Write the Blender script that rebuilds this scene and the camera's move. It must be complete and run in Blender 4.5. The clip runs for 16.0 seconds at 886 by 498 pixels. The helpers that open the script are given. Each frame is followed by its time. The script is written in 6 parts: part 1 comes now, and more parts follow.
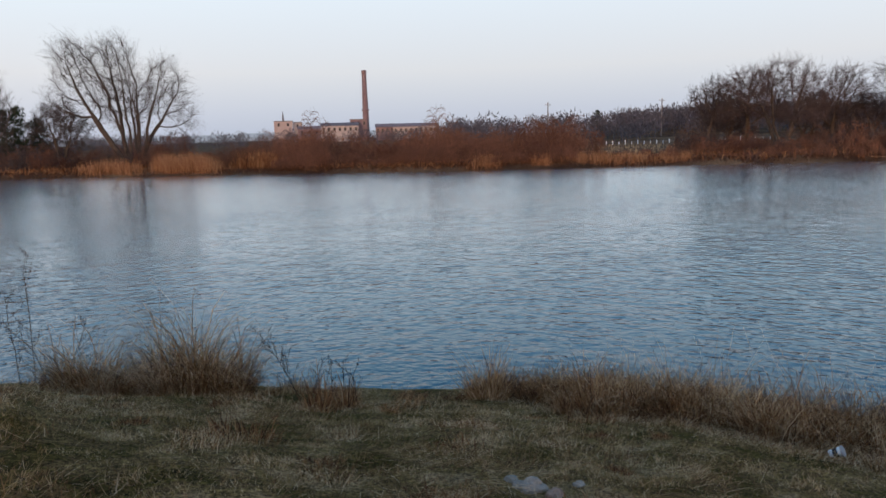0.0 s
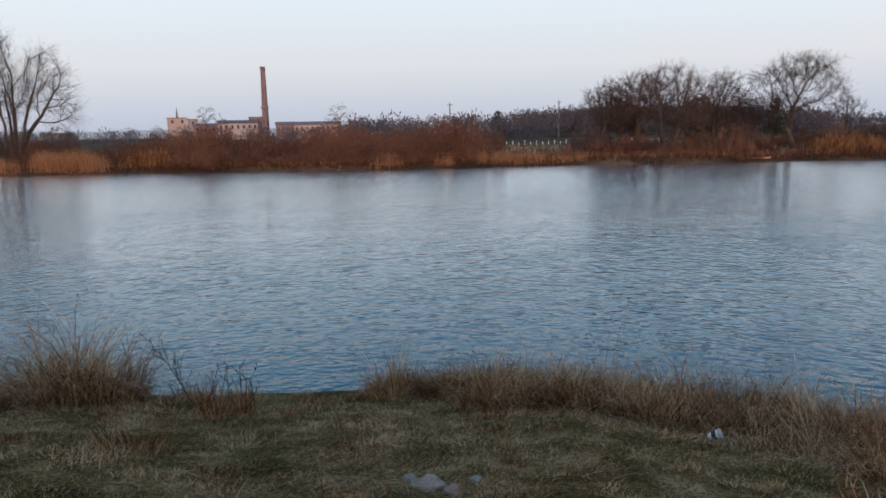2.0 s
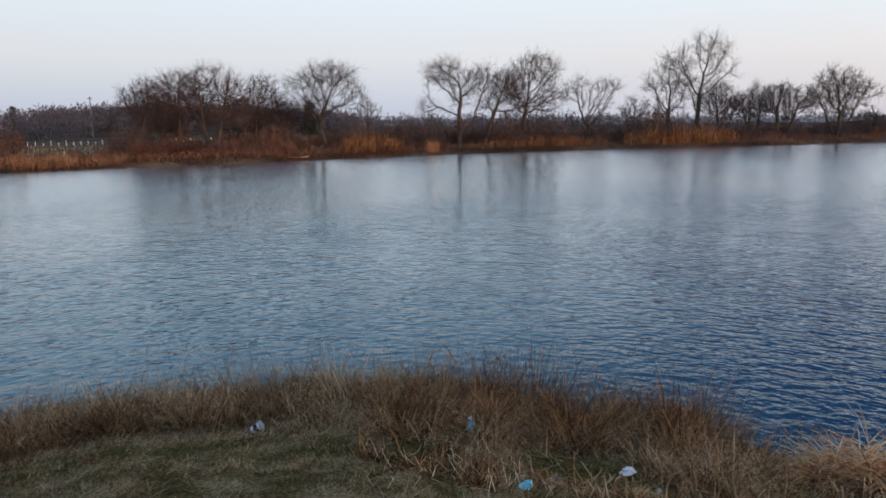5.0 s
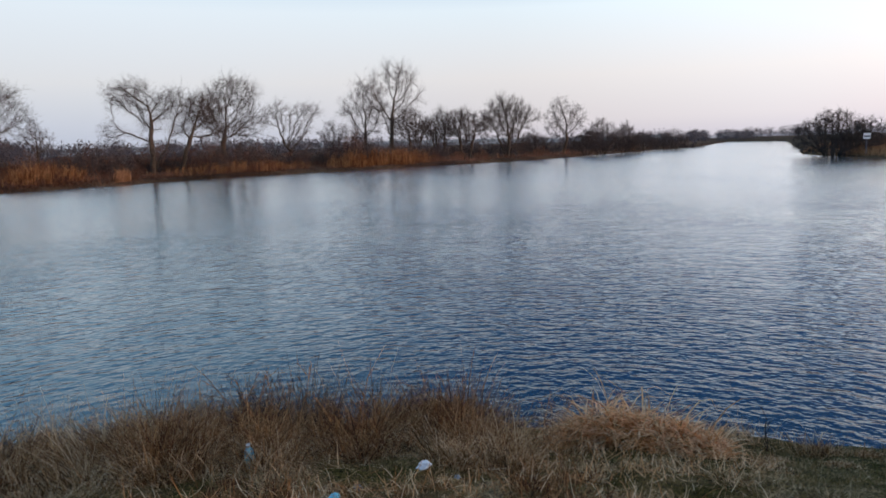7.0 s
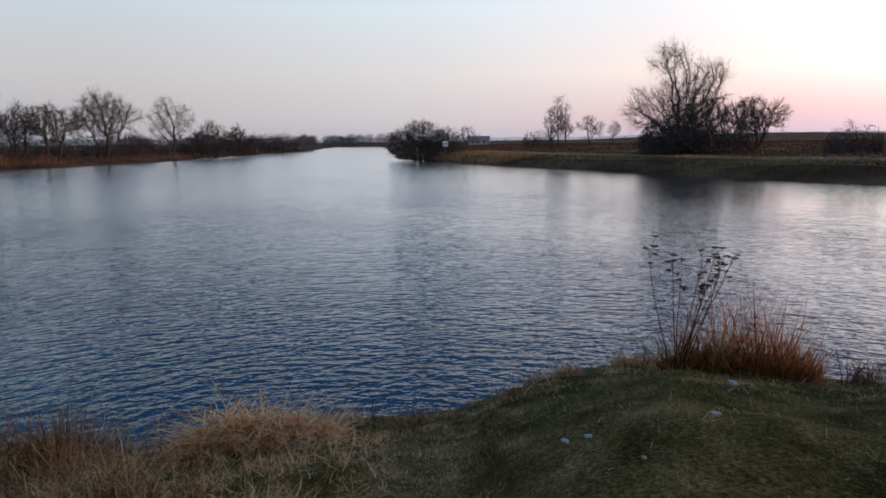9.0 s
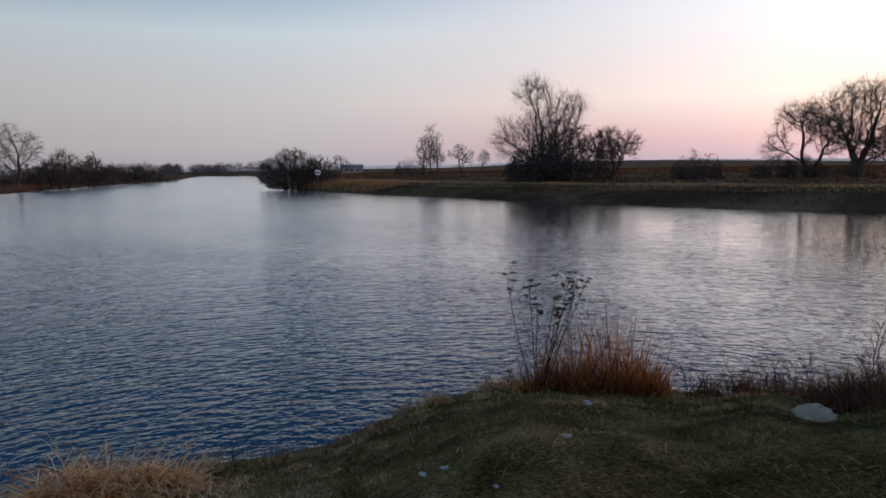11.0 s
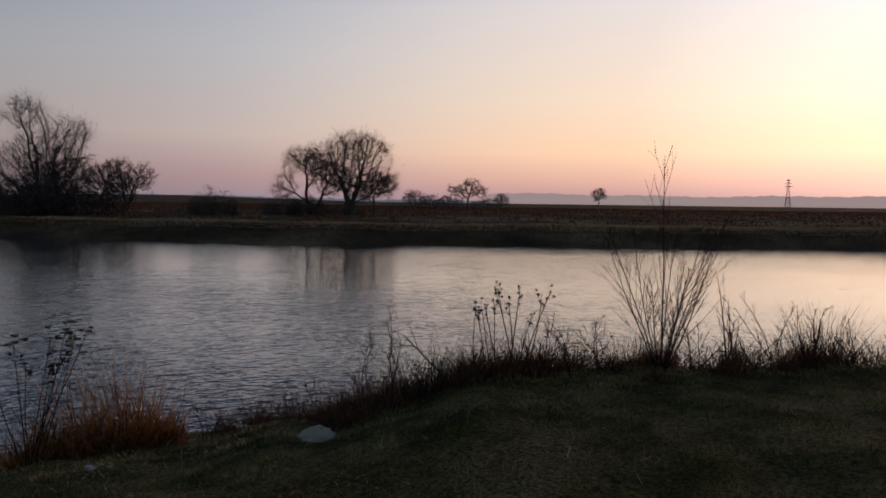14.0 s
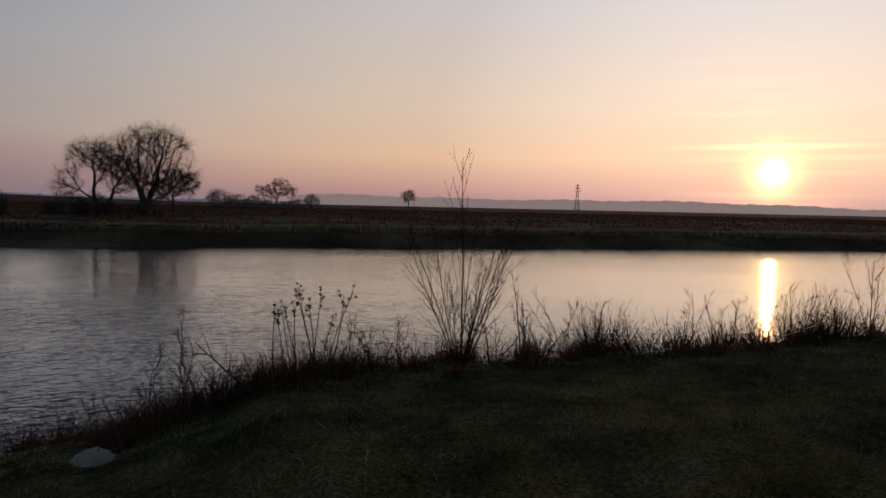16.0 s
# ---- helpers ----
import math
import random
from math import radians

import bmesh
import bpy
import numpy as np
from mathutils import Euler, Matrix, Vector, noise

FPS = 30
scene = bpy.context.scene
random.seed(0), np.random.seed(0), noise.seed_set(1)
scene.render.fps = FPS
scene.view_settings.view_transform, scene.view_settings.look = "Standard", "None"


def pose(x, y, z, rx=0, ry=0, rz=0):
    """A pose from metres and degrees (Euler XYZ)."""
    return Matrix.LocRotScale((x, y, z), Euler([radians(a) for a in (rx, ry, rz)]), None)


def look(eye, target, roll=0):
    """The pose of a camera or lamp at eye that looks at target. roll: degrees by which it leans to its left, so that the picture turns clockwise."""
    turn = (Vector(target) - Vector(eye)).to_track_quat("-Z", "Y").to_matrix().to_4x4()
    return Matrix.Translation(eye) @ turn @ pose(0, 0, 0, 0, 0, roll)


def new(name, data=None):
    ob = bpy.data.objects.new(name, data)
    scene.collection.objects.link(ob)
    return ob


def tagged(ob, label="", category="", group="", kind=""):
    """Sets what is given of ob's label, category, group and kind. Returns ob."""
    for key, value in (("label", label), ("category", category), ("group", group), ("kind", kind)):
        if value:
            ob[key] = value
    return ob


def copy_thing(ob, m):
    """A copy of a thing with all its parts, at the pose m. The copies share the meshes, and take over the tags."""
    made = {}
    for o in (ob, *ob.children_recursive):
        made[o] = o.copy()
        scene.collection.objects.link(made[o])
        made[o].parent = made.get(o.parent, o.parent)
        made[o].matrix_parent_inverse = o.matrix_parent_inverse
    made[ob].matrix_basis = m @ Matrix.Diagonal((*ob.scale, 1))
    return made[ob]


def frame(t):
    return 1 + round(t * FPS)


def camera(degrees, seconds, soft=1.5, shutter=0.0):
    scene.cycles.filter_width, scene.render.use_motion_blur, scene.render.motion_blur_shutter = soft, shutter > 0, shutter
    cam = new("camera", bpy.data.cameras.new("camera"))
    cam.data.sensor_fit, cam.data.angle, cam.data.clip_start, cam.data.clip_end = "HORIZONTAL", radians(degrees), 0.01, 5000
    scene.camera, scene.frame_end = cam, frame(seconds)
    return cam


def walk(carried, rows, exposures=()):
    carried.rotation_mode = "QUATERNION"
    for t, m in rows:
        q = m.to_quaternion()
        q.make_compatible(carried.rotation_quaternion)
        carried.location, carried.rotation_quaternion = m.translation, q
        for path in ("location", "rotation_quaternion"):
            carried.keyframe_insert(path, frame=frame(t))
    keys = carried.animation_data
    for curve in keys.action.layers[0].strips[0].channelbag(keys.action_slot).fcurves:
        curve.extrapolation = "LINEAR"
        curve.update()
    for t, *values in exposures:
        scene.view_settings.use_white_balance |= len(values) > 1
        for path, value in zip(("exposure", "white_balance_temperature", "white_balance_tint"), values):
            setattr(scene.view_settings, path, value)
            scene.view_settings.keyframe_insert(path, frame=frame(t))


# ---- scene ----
cam = camera(64.78, 16.0, soft=1.6, shutter=0.12)
# seconds, x, y, z, yaw, pitch, roll
PATH = (
    (0.0, -0.001, 0.000, 3.602, -0.00, -9.23, 1.63),
    (0.5, 0.003, 0.003, 3.595, -0.26, -9.15, 1.44),
    (1.0, -0.001, -0.016, 3.604, -0.67, -9.18, 1.17),
    (1.5, 0.022, -0.020, 3.607, -3.36, -9.46, 0.89),
    (2.0, 0.058, -0.010, 3.606, -7.92, -9.47, 1.09),
    (2.5, 0.087, -0.017, 3.618, -12.93, -9.56, 0.79),
    (3.0, 0.121, -0.057, 3.632, -17.39, -9.55, 0.75),
    (3.5, 0.158, -0.103, 3.635, -22.14, -9.62, 0.37),
    (4.0, 0.177, -0.158, 3.665, -28.89, -10.20, 0.47),
    (4.5, 0.196, -0.219, 3.692, -35.59, -10.30, 0.39),
    (5.0, 0.236, -0.305, 3.715, -43.53, -10.04, 0.62),
    (5.2, 0.221, -0.326, 3.717, -46.60, -9.98, 0.75),
    (7.3, 0.020, 0.274, 3.481, -72.21, -8.71, 1.61),
    (7.5, -0.041, 0.250, 3.496, -75.90, -8.97, 1.44),
    (8.0, 0.025, 0.195, 3.500, -84.60, -8.61, 0.58),
    (8.5, -0.001, 0.162, 3.514, -91.74, -8.53, 0.43),
    (9.0, 0.007, 0.120, 3.519, -98.27, -8.80, 0.65),
    (9.2, 0.006, 0.107, 3.521, -100.74, -8.59, 0.48),
    (11.3, 0.046, -0.076, 3.546, -111.69, -6.30, 1.10),
    (11.5, 0.078, -0.085, 3.556, -114.92, -6.22, 0.97),
    (12.0, 0.078, -0.059, 3.572, -122.00, -5.36, 1.28),
    (12.5, 0.066, -0.060, 3.578, -129.18, -4.86, 1.81),
    (13.0, 0.037, -0.107, 3.590, -135.01, -4.42, -0.47),
    (13.5, 0.012, -0.141, 3.592, -141.96, -4.14, -0.30),
    (14.0, -0.007, -0.145, 3.590, -146.63, -3.80, -0.73),
    (14.5, -0.026, -0.178, 3.594, -150.86, -3.43, -0.75),
    (15.0, -0.045, -0.183, 3.587, -154.24, -3.26, -0.39),
    (15.5, -0.037, -0.227, 3.577, -158.21, -4.79, -0.54),
    (16.0, -0.042, -0.292, 3.575, -162.03, -3.45, -1.25),
)
EXPOSURES = ((0.0, -0.1), (5.2, -0.1), (7.5, -0.2), (9.2, -0.6), (11.3, -0.96), (12.5, -1.32), (14.0, -1.86), (16.0, -2.34))
walk(cam, [(t, pose(x, y, z, 90 + p, 0, yw) @ pose(0, 0, 0, 0, 0, -r)) for t, x, y, z, yw, p, r in PATH], EXPOSURES)

# ---- sky and sun ----
SUN_AZ, SUN_EL = 187.1, 3.0
SUN_WAY = Vector((math.sin(radians(SUN_AZ)) * math.cos(radians(SUN_EL)), math.cos(radians(SUN_AZ)) * math.cos(radians(SUN_EL)), math.sin(radians(SUN_EL))))


def lin(r, g, b):
    return tuple((c / 255 / 12.92) if c < 10 else ((c / 255 + 0.055) / 1.055) ** 2.4 for c in (r, g, b)) + (1.0,)


def ramp(tree, stops, smooth=False):
    n = tree.nodes.new("ShaderNodeValToRGB")
    e = n.color_ramp.elements
    e[0].position, e[0].color = stops[0]
    e[1].position, e[1].color = stops[-1]
    for p, c in stops[1:-1]:
        k = e.new(p)
        k.color = c
    if smooth:
        n.color_ramp.interpolation = "EASE"
    return n


def math_node(tree, op, a, b=None):
    n = tree.nodes.new("ShaderNodeMath")
    n.operation = op
    for i, v in enumerate((a, b)):
        if v is None:
            continue
        if isinstance(v, (int, float)):
            n.inputs[i].default_value = v
        else:
            tree.links.new(v, n.inputs[i])
    return n.outputs[0]


def mix_rgb(tree, fac, a, b, kind="MIX"):
    n = tree.nodes.new("ShaderNodeMix")
    n.data_type, n.blend_type, n.clamp_factor = "RGBA", kind, True
    for sock, v in ((n.inputs[0], fac), (n.inputs[6], a), (n.inputs[7], b)):
        if isinstance(v, (int, float, tuple)):
            sock.default_value = v
        else:
            tree.links.new(v, sock)
    return n.outputs[2]


world = bpy.data.worlds.new("sky")
scene.world = world
world.use_nodes = True
nt = world.node_tree
back = nt.nodes["Background"]
sky = nt.nodes.new("ShaderNodeTexSky")
sky.sky_type, sky.sun_disc = "NISHITA", False
sky.sun_elevation, sky.sun_rotation = radians(SUN_EL), radians(SUN_AZ)
sky.air_density, sky.dust_density, sky.ozone_density = 1.0, 0.6, 4.0
coord = nt.nodes.new("ShaderNodeTexCoord")
split = nt.nodes.new("ShaderNodeSeparateXYZ")
nt.links.new(coord.outputs["Generated"], split.inputs[0])
height = math_node(nt, "MAXIMUM", split.outputs[2], 0.0)
dot = nt.nodes.new("ShaderNodeVectorMath")
dot.operation = "DOT_PRODUCT"
dot.inputs[1].default_value = SUN_WAY
nt.links.new(coord.outputs["Generated"], dot.inputs[0])
near_sun = math_node(nt, "MULTIPLY_ADD", dot.outputs["Value"], 0.5)
near_sun.node.inputs[2].default_value = 0.5
ZEN = lin(118, 156, 198)
# haze and twilight colours by height, away from the sun, beside it and round it
away = ramp(nt, [(0.0, lin(186, 196, 216)), (0.035, lin(202, 208, 224)), (0.09, lin(226, 226, 230)), (0.18, lin(232, 240, 247)), (0.3, lin(196, 236, 255)), (0.5, lin(124, 202, 255)), (1.0, ZEN)])
side = ramp(nt, [(0.0, lin(190, 186, 198)), (0.03, lin(208, 202, 207)), (0.09, lin(222, 217, 217)), (0.18, lin(221, 232, 239)), (0.225, lin(186, 206, 226)), (0.285, lin(84, 124, 172)), (0.42, lin(44, 80, 130)), (1.0, ZEN)])
warm = ramp(nt, [(0.0, lin(178, 158, 172)), (0.035, lin(206, 172, 174)), (0.09, lin(229, 209, 202)), (0.2, lin(215, 214, 218)), (0.262, lin(204, 206, 216)), (0.33, lin(110, 106, 128)), (0.45, lin(62, 74, 106)), (1.0, ZEN)])
glow = ramp(nt, [(0.0, lin(165, 132, 142)), (0.03, lin(216, 168, 154)), (0.07, lin(246, 202, 168)), (0.14, lin(238, 212, 188)), (0.285, lin(220, 212, 211)), (0.37, lin(112, 104, 114)), (0.5, lin(56, 58, 80)), (1.0, ZEN)])
for n in (away, side, warm, glow):
    nt.links.new(height, n.inputs[0])


def between(a, b):
    n = nt.nodes.new("ShaderNodeMapRange")
    n.interpolation_type = "SMOOTHSTEP"
    n.inputs[1].default_value, n.inputs[2].default_value = a, b
    nt.links.new(near_sun, n.inputs[0])
    return n.outputs[0]


tint = mix_rgb(nt, between(0.02, 0.36), away.outputs[0], side.outputs[0])
tint = mix_rgb(nt, between(0.45, 0.74), tint, warm.outputs[0])
tint = mix_rgb(nt, between(0.74, 0.95), tint, glow.outputs[0])
grey = lambda v: (v, v, v, 1.0)
stops = ramp(nt, [(0.0, grey(0.0)), (0.3, grey(0.06)), (0.5, grey(0.14)), (0.65, grey(0.235)), (0.77, grey(0.34)), (0.88, grey(0.455)), (0.95, grey(0.515)), (1.0, grey(0.645))])
nt.links.new(near_sun, stops.inputs[0])
gain = math_node(nt, "POWER", 2.0, math_node(nt, "MULTIPLY", stops.outputs[0], 4.0))
base_sky = nt.nodes.new("ShaderNodeVectorMath")
base_sky.operation = "SCALE"
nt.links.new(tint, base_sky.inputs[0])
nt.links.new(gain, base_sky.inputs[3])


def halo(power, colour, strength):
    k = math_node(nt, "POWER", math_node(nt, "MAXIMUM", dot.outputs["Value"], 0.0), power)
    n = nt.nodes.new("ShaderNodeVectorMath")
    n.operation = "SCALE"
    n.inputs[0].default_value = colour
    nt.links.new(math_node(nt, "MULTIPLY", k, strength), n.inputs[3])
    return n.outputs[0]


def add_vec(a, b):
    n = nt.nodes.new("ShaderNodeVectorMath")
    n.operation = "ADD"
    nt.links.new(a, n.inputs[0])
    nt.links.new(b, n.inputs[1])
    return n.outputs[0]


air = nt.nodes.new("ShaderNodeVectorMath")
air.operation = "SCALE"
nt.links.new(sky.outputs[0], air.inputs[0])
air.inputs[3].default_value = 0.03
# thin level cloud streaks lit by the low sun
stretch = nt.nodes.new("ShaderNodeMapping")
stretch.inputs["Scale"].default_value = (2.2, 2.2, 55.0)
stretch.inputs["Location"].default_value = (0.3, 0.0, 0.35)
nt.links.new(coord.outputs["Generated"], stretch.inputs[0])
veil = nt.nodes.new("ShaderNodeTexNoise")
veil.inputs["Scale"].default_value, veil.inputs["Detail"].default_value = 1.0, 4.0
nt.links.new(stretch.outputs[0], veil.inputs["Vector"])
wisp = ramp(nt, [(0.5, grey(0.0)), (0.72, grey(1.0))])
nt.links.new(veil.outputs[0], wisp.inputs[0])
streaks = nt.nodes.new("ShaderNodeVectorMath")
streaks.operation = "SCALE"
nt.links.new(halo(140, (1.0, 0.62, 0.22), 1.6), streaks.inputs[0])
nt.links.new(wisp.outputs[0], streaks.inputs[3])
# one level cloud bar over the sun, lit from below
bar = nt.nodes.new("ShaderNodeMapRange")
bar.interpolation_type = "SMOOTHSTEP"
bar.inputs[1].default_value, bar.inputs[2].default_value, bar.inputs[3].default_value, bar.inputs[4].default_value = 0.0, 0.006, 1.0, 0.0
nt.links.new(math_node(nt, "ABSOLUTE", math_node(nt, "SUBTRACT", height, math.sin(radians(SUN_EL + 1.95)))), bar.inputs[0])
cloud_bar = nt.nodes.new("ShaderNodeVectorMath")
cloud_bar.operation = "SCALE"
nt.links.new(halo(260, (1.0, 0.66, 0.24), 3.4), cloud_bar.inputs[0])
nt.links.new(bar.outputs[0], cloud_bar.inputs[3])
clear = add_vec(add_vec(base_sky.outputs[0], air.outputs[0]), add_vec(add_vec(halo(60, (1.0, 0.44, 0.15), 0.3), halo(600, (1.0, 0.5, 0.1), 1.6)), add_vec(halo(3600, (1.0, 0.66, 0.2), 11.0), halo(20000, (1.0, 0.8, 0.45), 30.0))))
nt.links.new(add_vec(clear, add_vec(streaks.outputs[0], cloud_bar.outputs[0])), back.inputs[0])
back.inputs[1].default_value = 1.0

sun = new("sun", bpy.data.lights.new("sun", "SUN"))
sun.data.energy, sun.data.angle, sun.data.color = 1.1, radians(0.6), (1.0, 0.43, 0.16)
sun.matrix_world = look(SUN_WAY * 100, (0, 0, 0))

# ---- materials ----


def material(name, colours, scale=4.0, rough=0.9, bump=0.3, detail=6.0, island=0.0, fine=40.0, spec=0.05, obj=0.0, contrast=1.0, thin=0.0):
    """Colours mixed by noise at two scales; island: how far single pieces of one mesh differ in brightness."""
    m = bpy.data.materials.new(name)
    m.use_nodes = True
    t = m.node_tree
    b = t.nodes["Principled BSDF"]
    co = t.nodes.new("ShaderNodeTexCoord")
    n1 = t.nodes.new("ShaderNodeTexNoise")
    n1.inputs["Scale"].default_value, n1.inputs["Detail"].default_value = scale, detail
    n2 = t.nodes.new("ShaderNodeTexNoise")
    n2.inputs["Scale"].default_value, n2.inputs["Detail"].default_value = fine, 3.0
    for n in (n1, n2):
        t.links.new(co.outputs["Object"], n.inputs["Vector"])
    f = math_node(t, "MULTIPLY_ADD", n2.outputs[0], 0.35)
    t.links.new(math_node(t, "MULTIPLY", n1.outputs[0], 0.75), f.node.inputs[2])
    if contrast != 1:
        f = math_node(t, "MULTIPLY_ADD", f, contrast)
        f.node.inputs[2].default_value = 0.5 - 0.55 * contrast
    if island:
        g = t.nodes.new("ShaderNodeNewGeometry")
        f = math_node(t, "ADD", math_node(t, "MULTIPLY", f, 1 - island), math_node(t, "MULTIPLY", g.outputs["Random Per Island"], island))
    if obj:
        o = t.nodes.new("ShaderNodeObjectInfo")
        f = math_node(t, "ADD", math_node(t, "MULTIPLY", f, 1 - obj), math_node(t, "MULTIPLY", o.outputs["Random"], obj))
    k = len(colours) - 1
    r = ramp(t, [(0.25 + 0.5 * i / k, (*c, 1.0)) for i, c in enumerate(colours)])
    t.links.new(f, r.inputs[0])
    t.links.new(r.outputs[0], b.inputs["Base Color"])
    b.inputs["Roughness"].default_value = rough
    b.inputs["Specular IOR Level"].default_value = spec
    if thin:
        tr = t.nodes.new("ShaderNodeBsdfTranslucent")
        t.links.new(r.outputs[0], tr.inputs[0])
        both = t.nodes.new("ShaderNodeMixShader")
        both.inputs[0].default_value = thin
        t.links.new(b.outputs[0], both.inputs[1])
        t.links.new(tr.outputs[0], both.inputs[2])
        t.links.new(both.outputs[0], t.nodes["Material Output"].inputs[0])
    if bump:
        bp = t.nodes.new("ShaderNodeBump")
        bp.inputs["Strength"].default_value, bp.inputs["Distance"].default_value = bump, 0.02
        t.links.new(n2.outputs[0], bp.inputs["Height"])
        t.links.new(bp.outputs[0], b.inputs["Normal"])
    return m


def make_turf():
    """Matted turf: patches of olive, brown and straw, speckled finely with dark gaps."""
    m = bpy.data.materials.new("turf_soil")
    m.use_nodes = True
    t = m.node_tree
    b = t.nodes["Principled BSDF"]
    co = t.nodes.new("ShaderNodeTexCoord")

    def tex(scale, detail, rough):
        n = t.nodes.new("ShaderNodeTexNoise")
        n.inputs["Scale"].default_value, n.inputs["Detail"].default_value, n.inputs["Roughness"].default_value = scale, detail, rough
        t.links.new(co.outputs["Object"], n.inputs["Vector"])
        return n.outputs[0]

    patch = ramp(t, [(0.34, (0.06, 0.042, 0.01, 1)), (0.42, (0.12, 0.083, 0.02, 1)), (0.48, (0.155, 0.092, 0.036, 1)), (0.54, (0.21, 0.135, 0.045, 1)), (0.62, (0.32, 0.205, 0.1, 1))])
    t.links.new(tex(1.9, 7, 0.6), patch.inputs[0])
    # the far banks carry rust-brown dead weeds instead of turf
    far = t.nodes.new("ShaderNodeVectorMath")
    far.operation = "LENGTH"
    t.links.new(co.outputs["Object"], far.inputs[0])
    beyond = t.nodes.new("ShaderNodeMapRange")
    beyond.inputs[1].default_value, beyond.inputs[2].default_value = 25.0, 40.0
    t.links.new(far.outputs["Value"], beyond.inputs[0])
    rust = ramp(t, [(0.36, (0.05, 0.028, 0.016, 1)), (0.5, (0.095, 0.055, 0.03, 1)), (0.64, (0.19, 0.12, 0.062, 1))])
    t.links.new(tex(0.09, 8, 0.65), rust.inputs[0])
    # greener and darker towards the south-south-east
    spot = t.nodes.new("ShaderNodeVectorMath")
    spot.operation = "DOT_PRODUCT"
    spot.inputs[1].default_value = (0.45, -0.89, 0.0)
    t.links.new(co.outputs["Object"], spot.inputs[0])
    south_share = t.nodes.new("ShaderNodeMapRange")
    south_share.inputs[1].default_value, south_share.inputs[2].default_value = 1.0, 5.5
    t.links.new(spot.outputs["Value"], south_share.inputs[0])
    dark_turf = ramp(t, [(0.36, (0.026, 0.025, 0.007, 1)), (0.48, (0.062, 0.055, 0.015, 1)), (0.6, (0.135, 0.1, 0.04, 1))])
    t.links.new(tex(1.7, 7, 0.6), dark_turf.inputs[0])
    near = mix_rgb(t, south_share.outputs[0], patch.outputs[0], dark_turf.outputs[0])
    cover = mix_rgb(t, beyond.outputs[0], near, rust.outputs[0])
    fine = tex(32, 8, 0.72)
    speck = ramp(t, [(0.36, grey(0.16)), (0.5, grey(0.95)), (0.66, grey(2.3))])
    t.links.new(fine, speck.inputs[0])
    t.links.new(mix_rgb(t, 1.0, cover, speck.outputs[0], "MULTIPLY"), b.inputs["Base Color"])
    b.inputs["Roughness"].default_value, b.inputs["Specular IOR Level"].default_value = 0.95, 0.05
    bp = t.nodes.new("ShaderNodeBump")
    bp.inputs["Strength"].default_value, bp.inputs["Distance"].default_value = 1.0, 0.04
    t.links.new(fine, bp.inputs["Height"])
    t.links.new(bp.outputs[0], b.inputs["Normal"])
    return m


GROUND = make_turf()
TURF = material("turf_blades", [(0.07, 0.047, 0.012), (0.17, 0.11, 0.03), (0.275, 0.17, 0.06), (0.4, 0.245, 0.105), (0.53, 0.34, 0.17), (0.64, 0.44, 0.24)], 1.8, 0.85, 0, 6, island=0.32, fine=9.0, contrast=4.0)
GREENTURF = material("green_turf_blades", [(0.045, 0.043, 0.01), (0.1, 0.09, 0.02), (0.165, 0.13, 0.036), (0.26, 0.18, 0.065), (0.38, 0.255, 0.115)], 1.8, 0.85, 0, 6, island=0.32, fine=9.0, contrast=4.0)
STRAW = material("dry_grass", [(0.1, 0.045, 0.018), (0.3, 0.155, 0.064), (0.54, 0.32, 0.15), (0.76, 0.53, 0.31)], 1.6, 0.8, 0, 4, island=0.6, fine=5.0, contrast=2.2, thin=0.3)
RUST = material("rusty_grass", [(0.055, 0.022, 0.011), (0.17, 0.068, 0.028), (0.34, 0.155, 0.06), (0.54, 0.31, 0.14)], 1.6, 0.8, 0, 4, island=0.55, fine=5.0, contrast=2.2, thin=0.3)
THATCH = material("orange_thatch", [(0.5, 0.21, 0.075), (0.86, 0.47, 0.21), (0.96, 0.7, 0.42)], 1.5, 0.8, 0, 4, island=0.65, fine=4.0, contrast=1.4, thin=0.3)
STALK = material("reed_stalks", [(0.12, 0.036, 0.014), (0.33, 0.115, 0.036), (0.6, 0.26, 0.09)], 1.5, 0.8, 0, 4, island=0.7, fine=4.0, thin=0.35)
REED = material("reeds", [(0.24, 0.115, 0.052), (0.4, 0.21, 0.1), (0.56, 0.33, 0.175)], 0.6, 0.85, 0, 4, island=0.5, fine=3.0, thin=0.35)
SCRUB = material("scrub_twigs", [(0.06, 0.034, 0.025), (0.135, 0.07, 0.046), (0.24, 0.128, 0.08)], 0.5, 0.9, 0, 4, island=0.35, fine=3.0, obj=0.3)
REDFIELD = material("dead_field_weeds", [(0.055, 0.025, 0.015), (0.115, 0.052, 0.028), (0.18, 0.09, 0.048)], 0.12, 0.9, 0, 5, island=0.4, fine=0.8, thin=0.35)
BARK = material("bark", [(0.035, 0.028, 0.022), (0.07, 0.055, 0.042), (0.11, 0.09, 0.072)], 3.0, 0.95, 0.6, 6)
PALEBARK = material("pale_bark", [(0.06, 0.05, 0.045), (0.17, 0.14, 0.12), (0.3, 0.26, 0.23)], 2.0, 0.9, 0.4, 6)
TWIG = material("twigs", [(0.035, 0.029, 0.026), (0.068, 0.055, 0.05), (0.11, 0.09, 0.082)], 1.0, 0.9, 0, 4, island=0.4)
REDTWIG = material("reddish_twigs", [(0.05, 0.036, 0.032), (0.095, 0.07, 0.062), (0.15, 0.112, 0.1)], 1.0, 0.9, 0, 4, island=0.4)
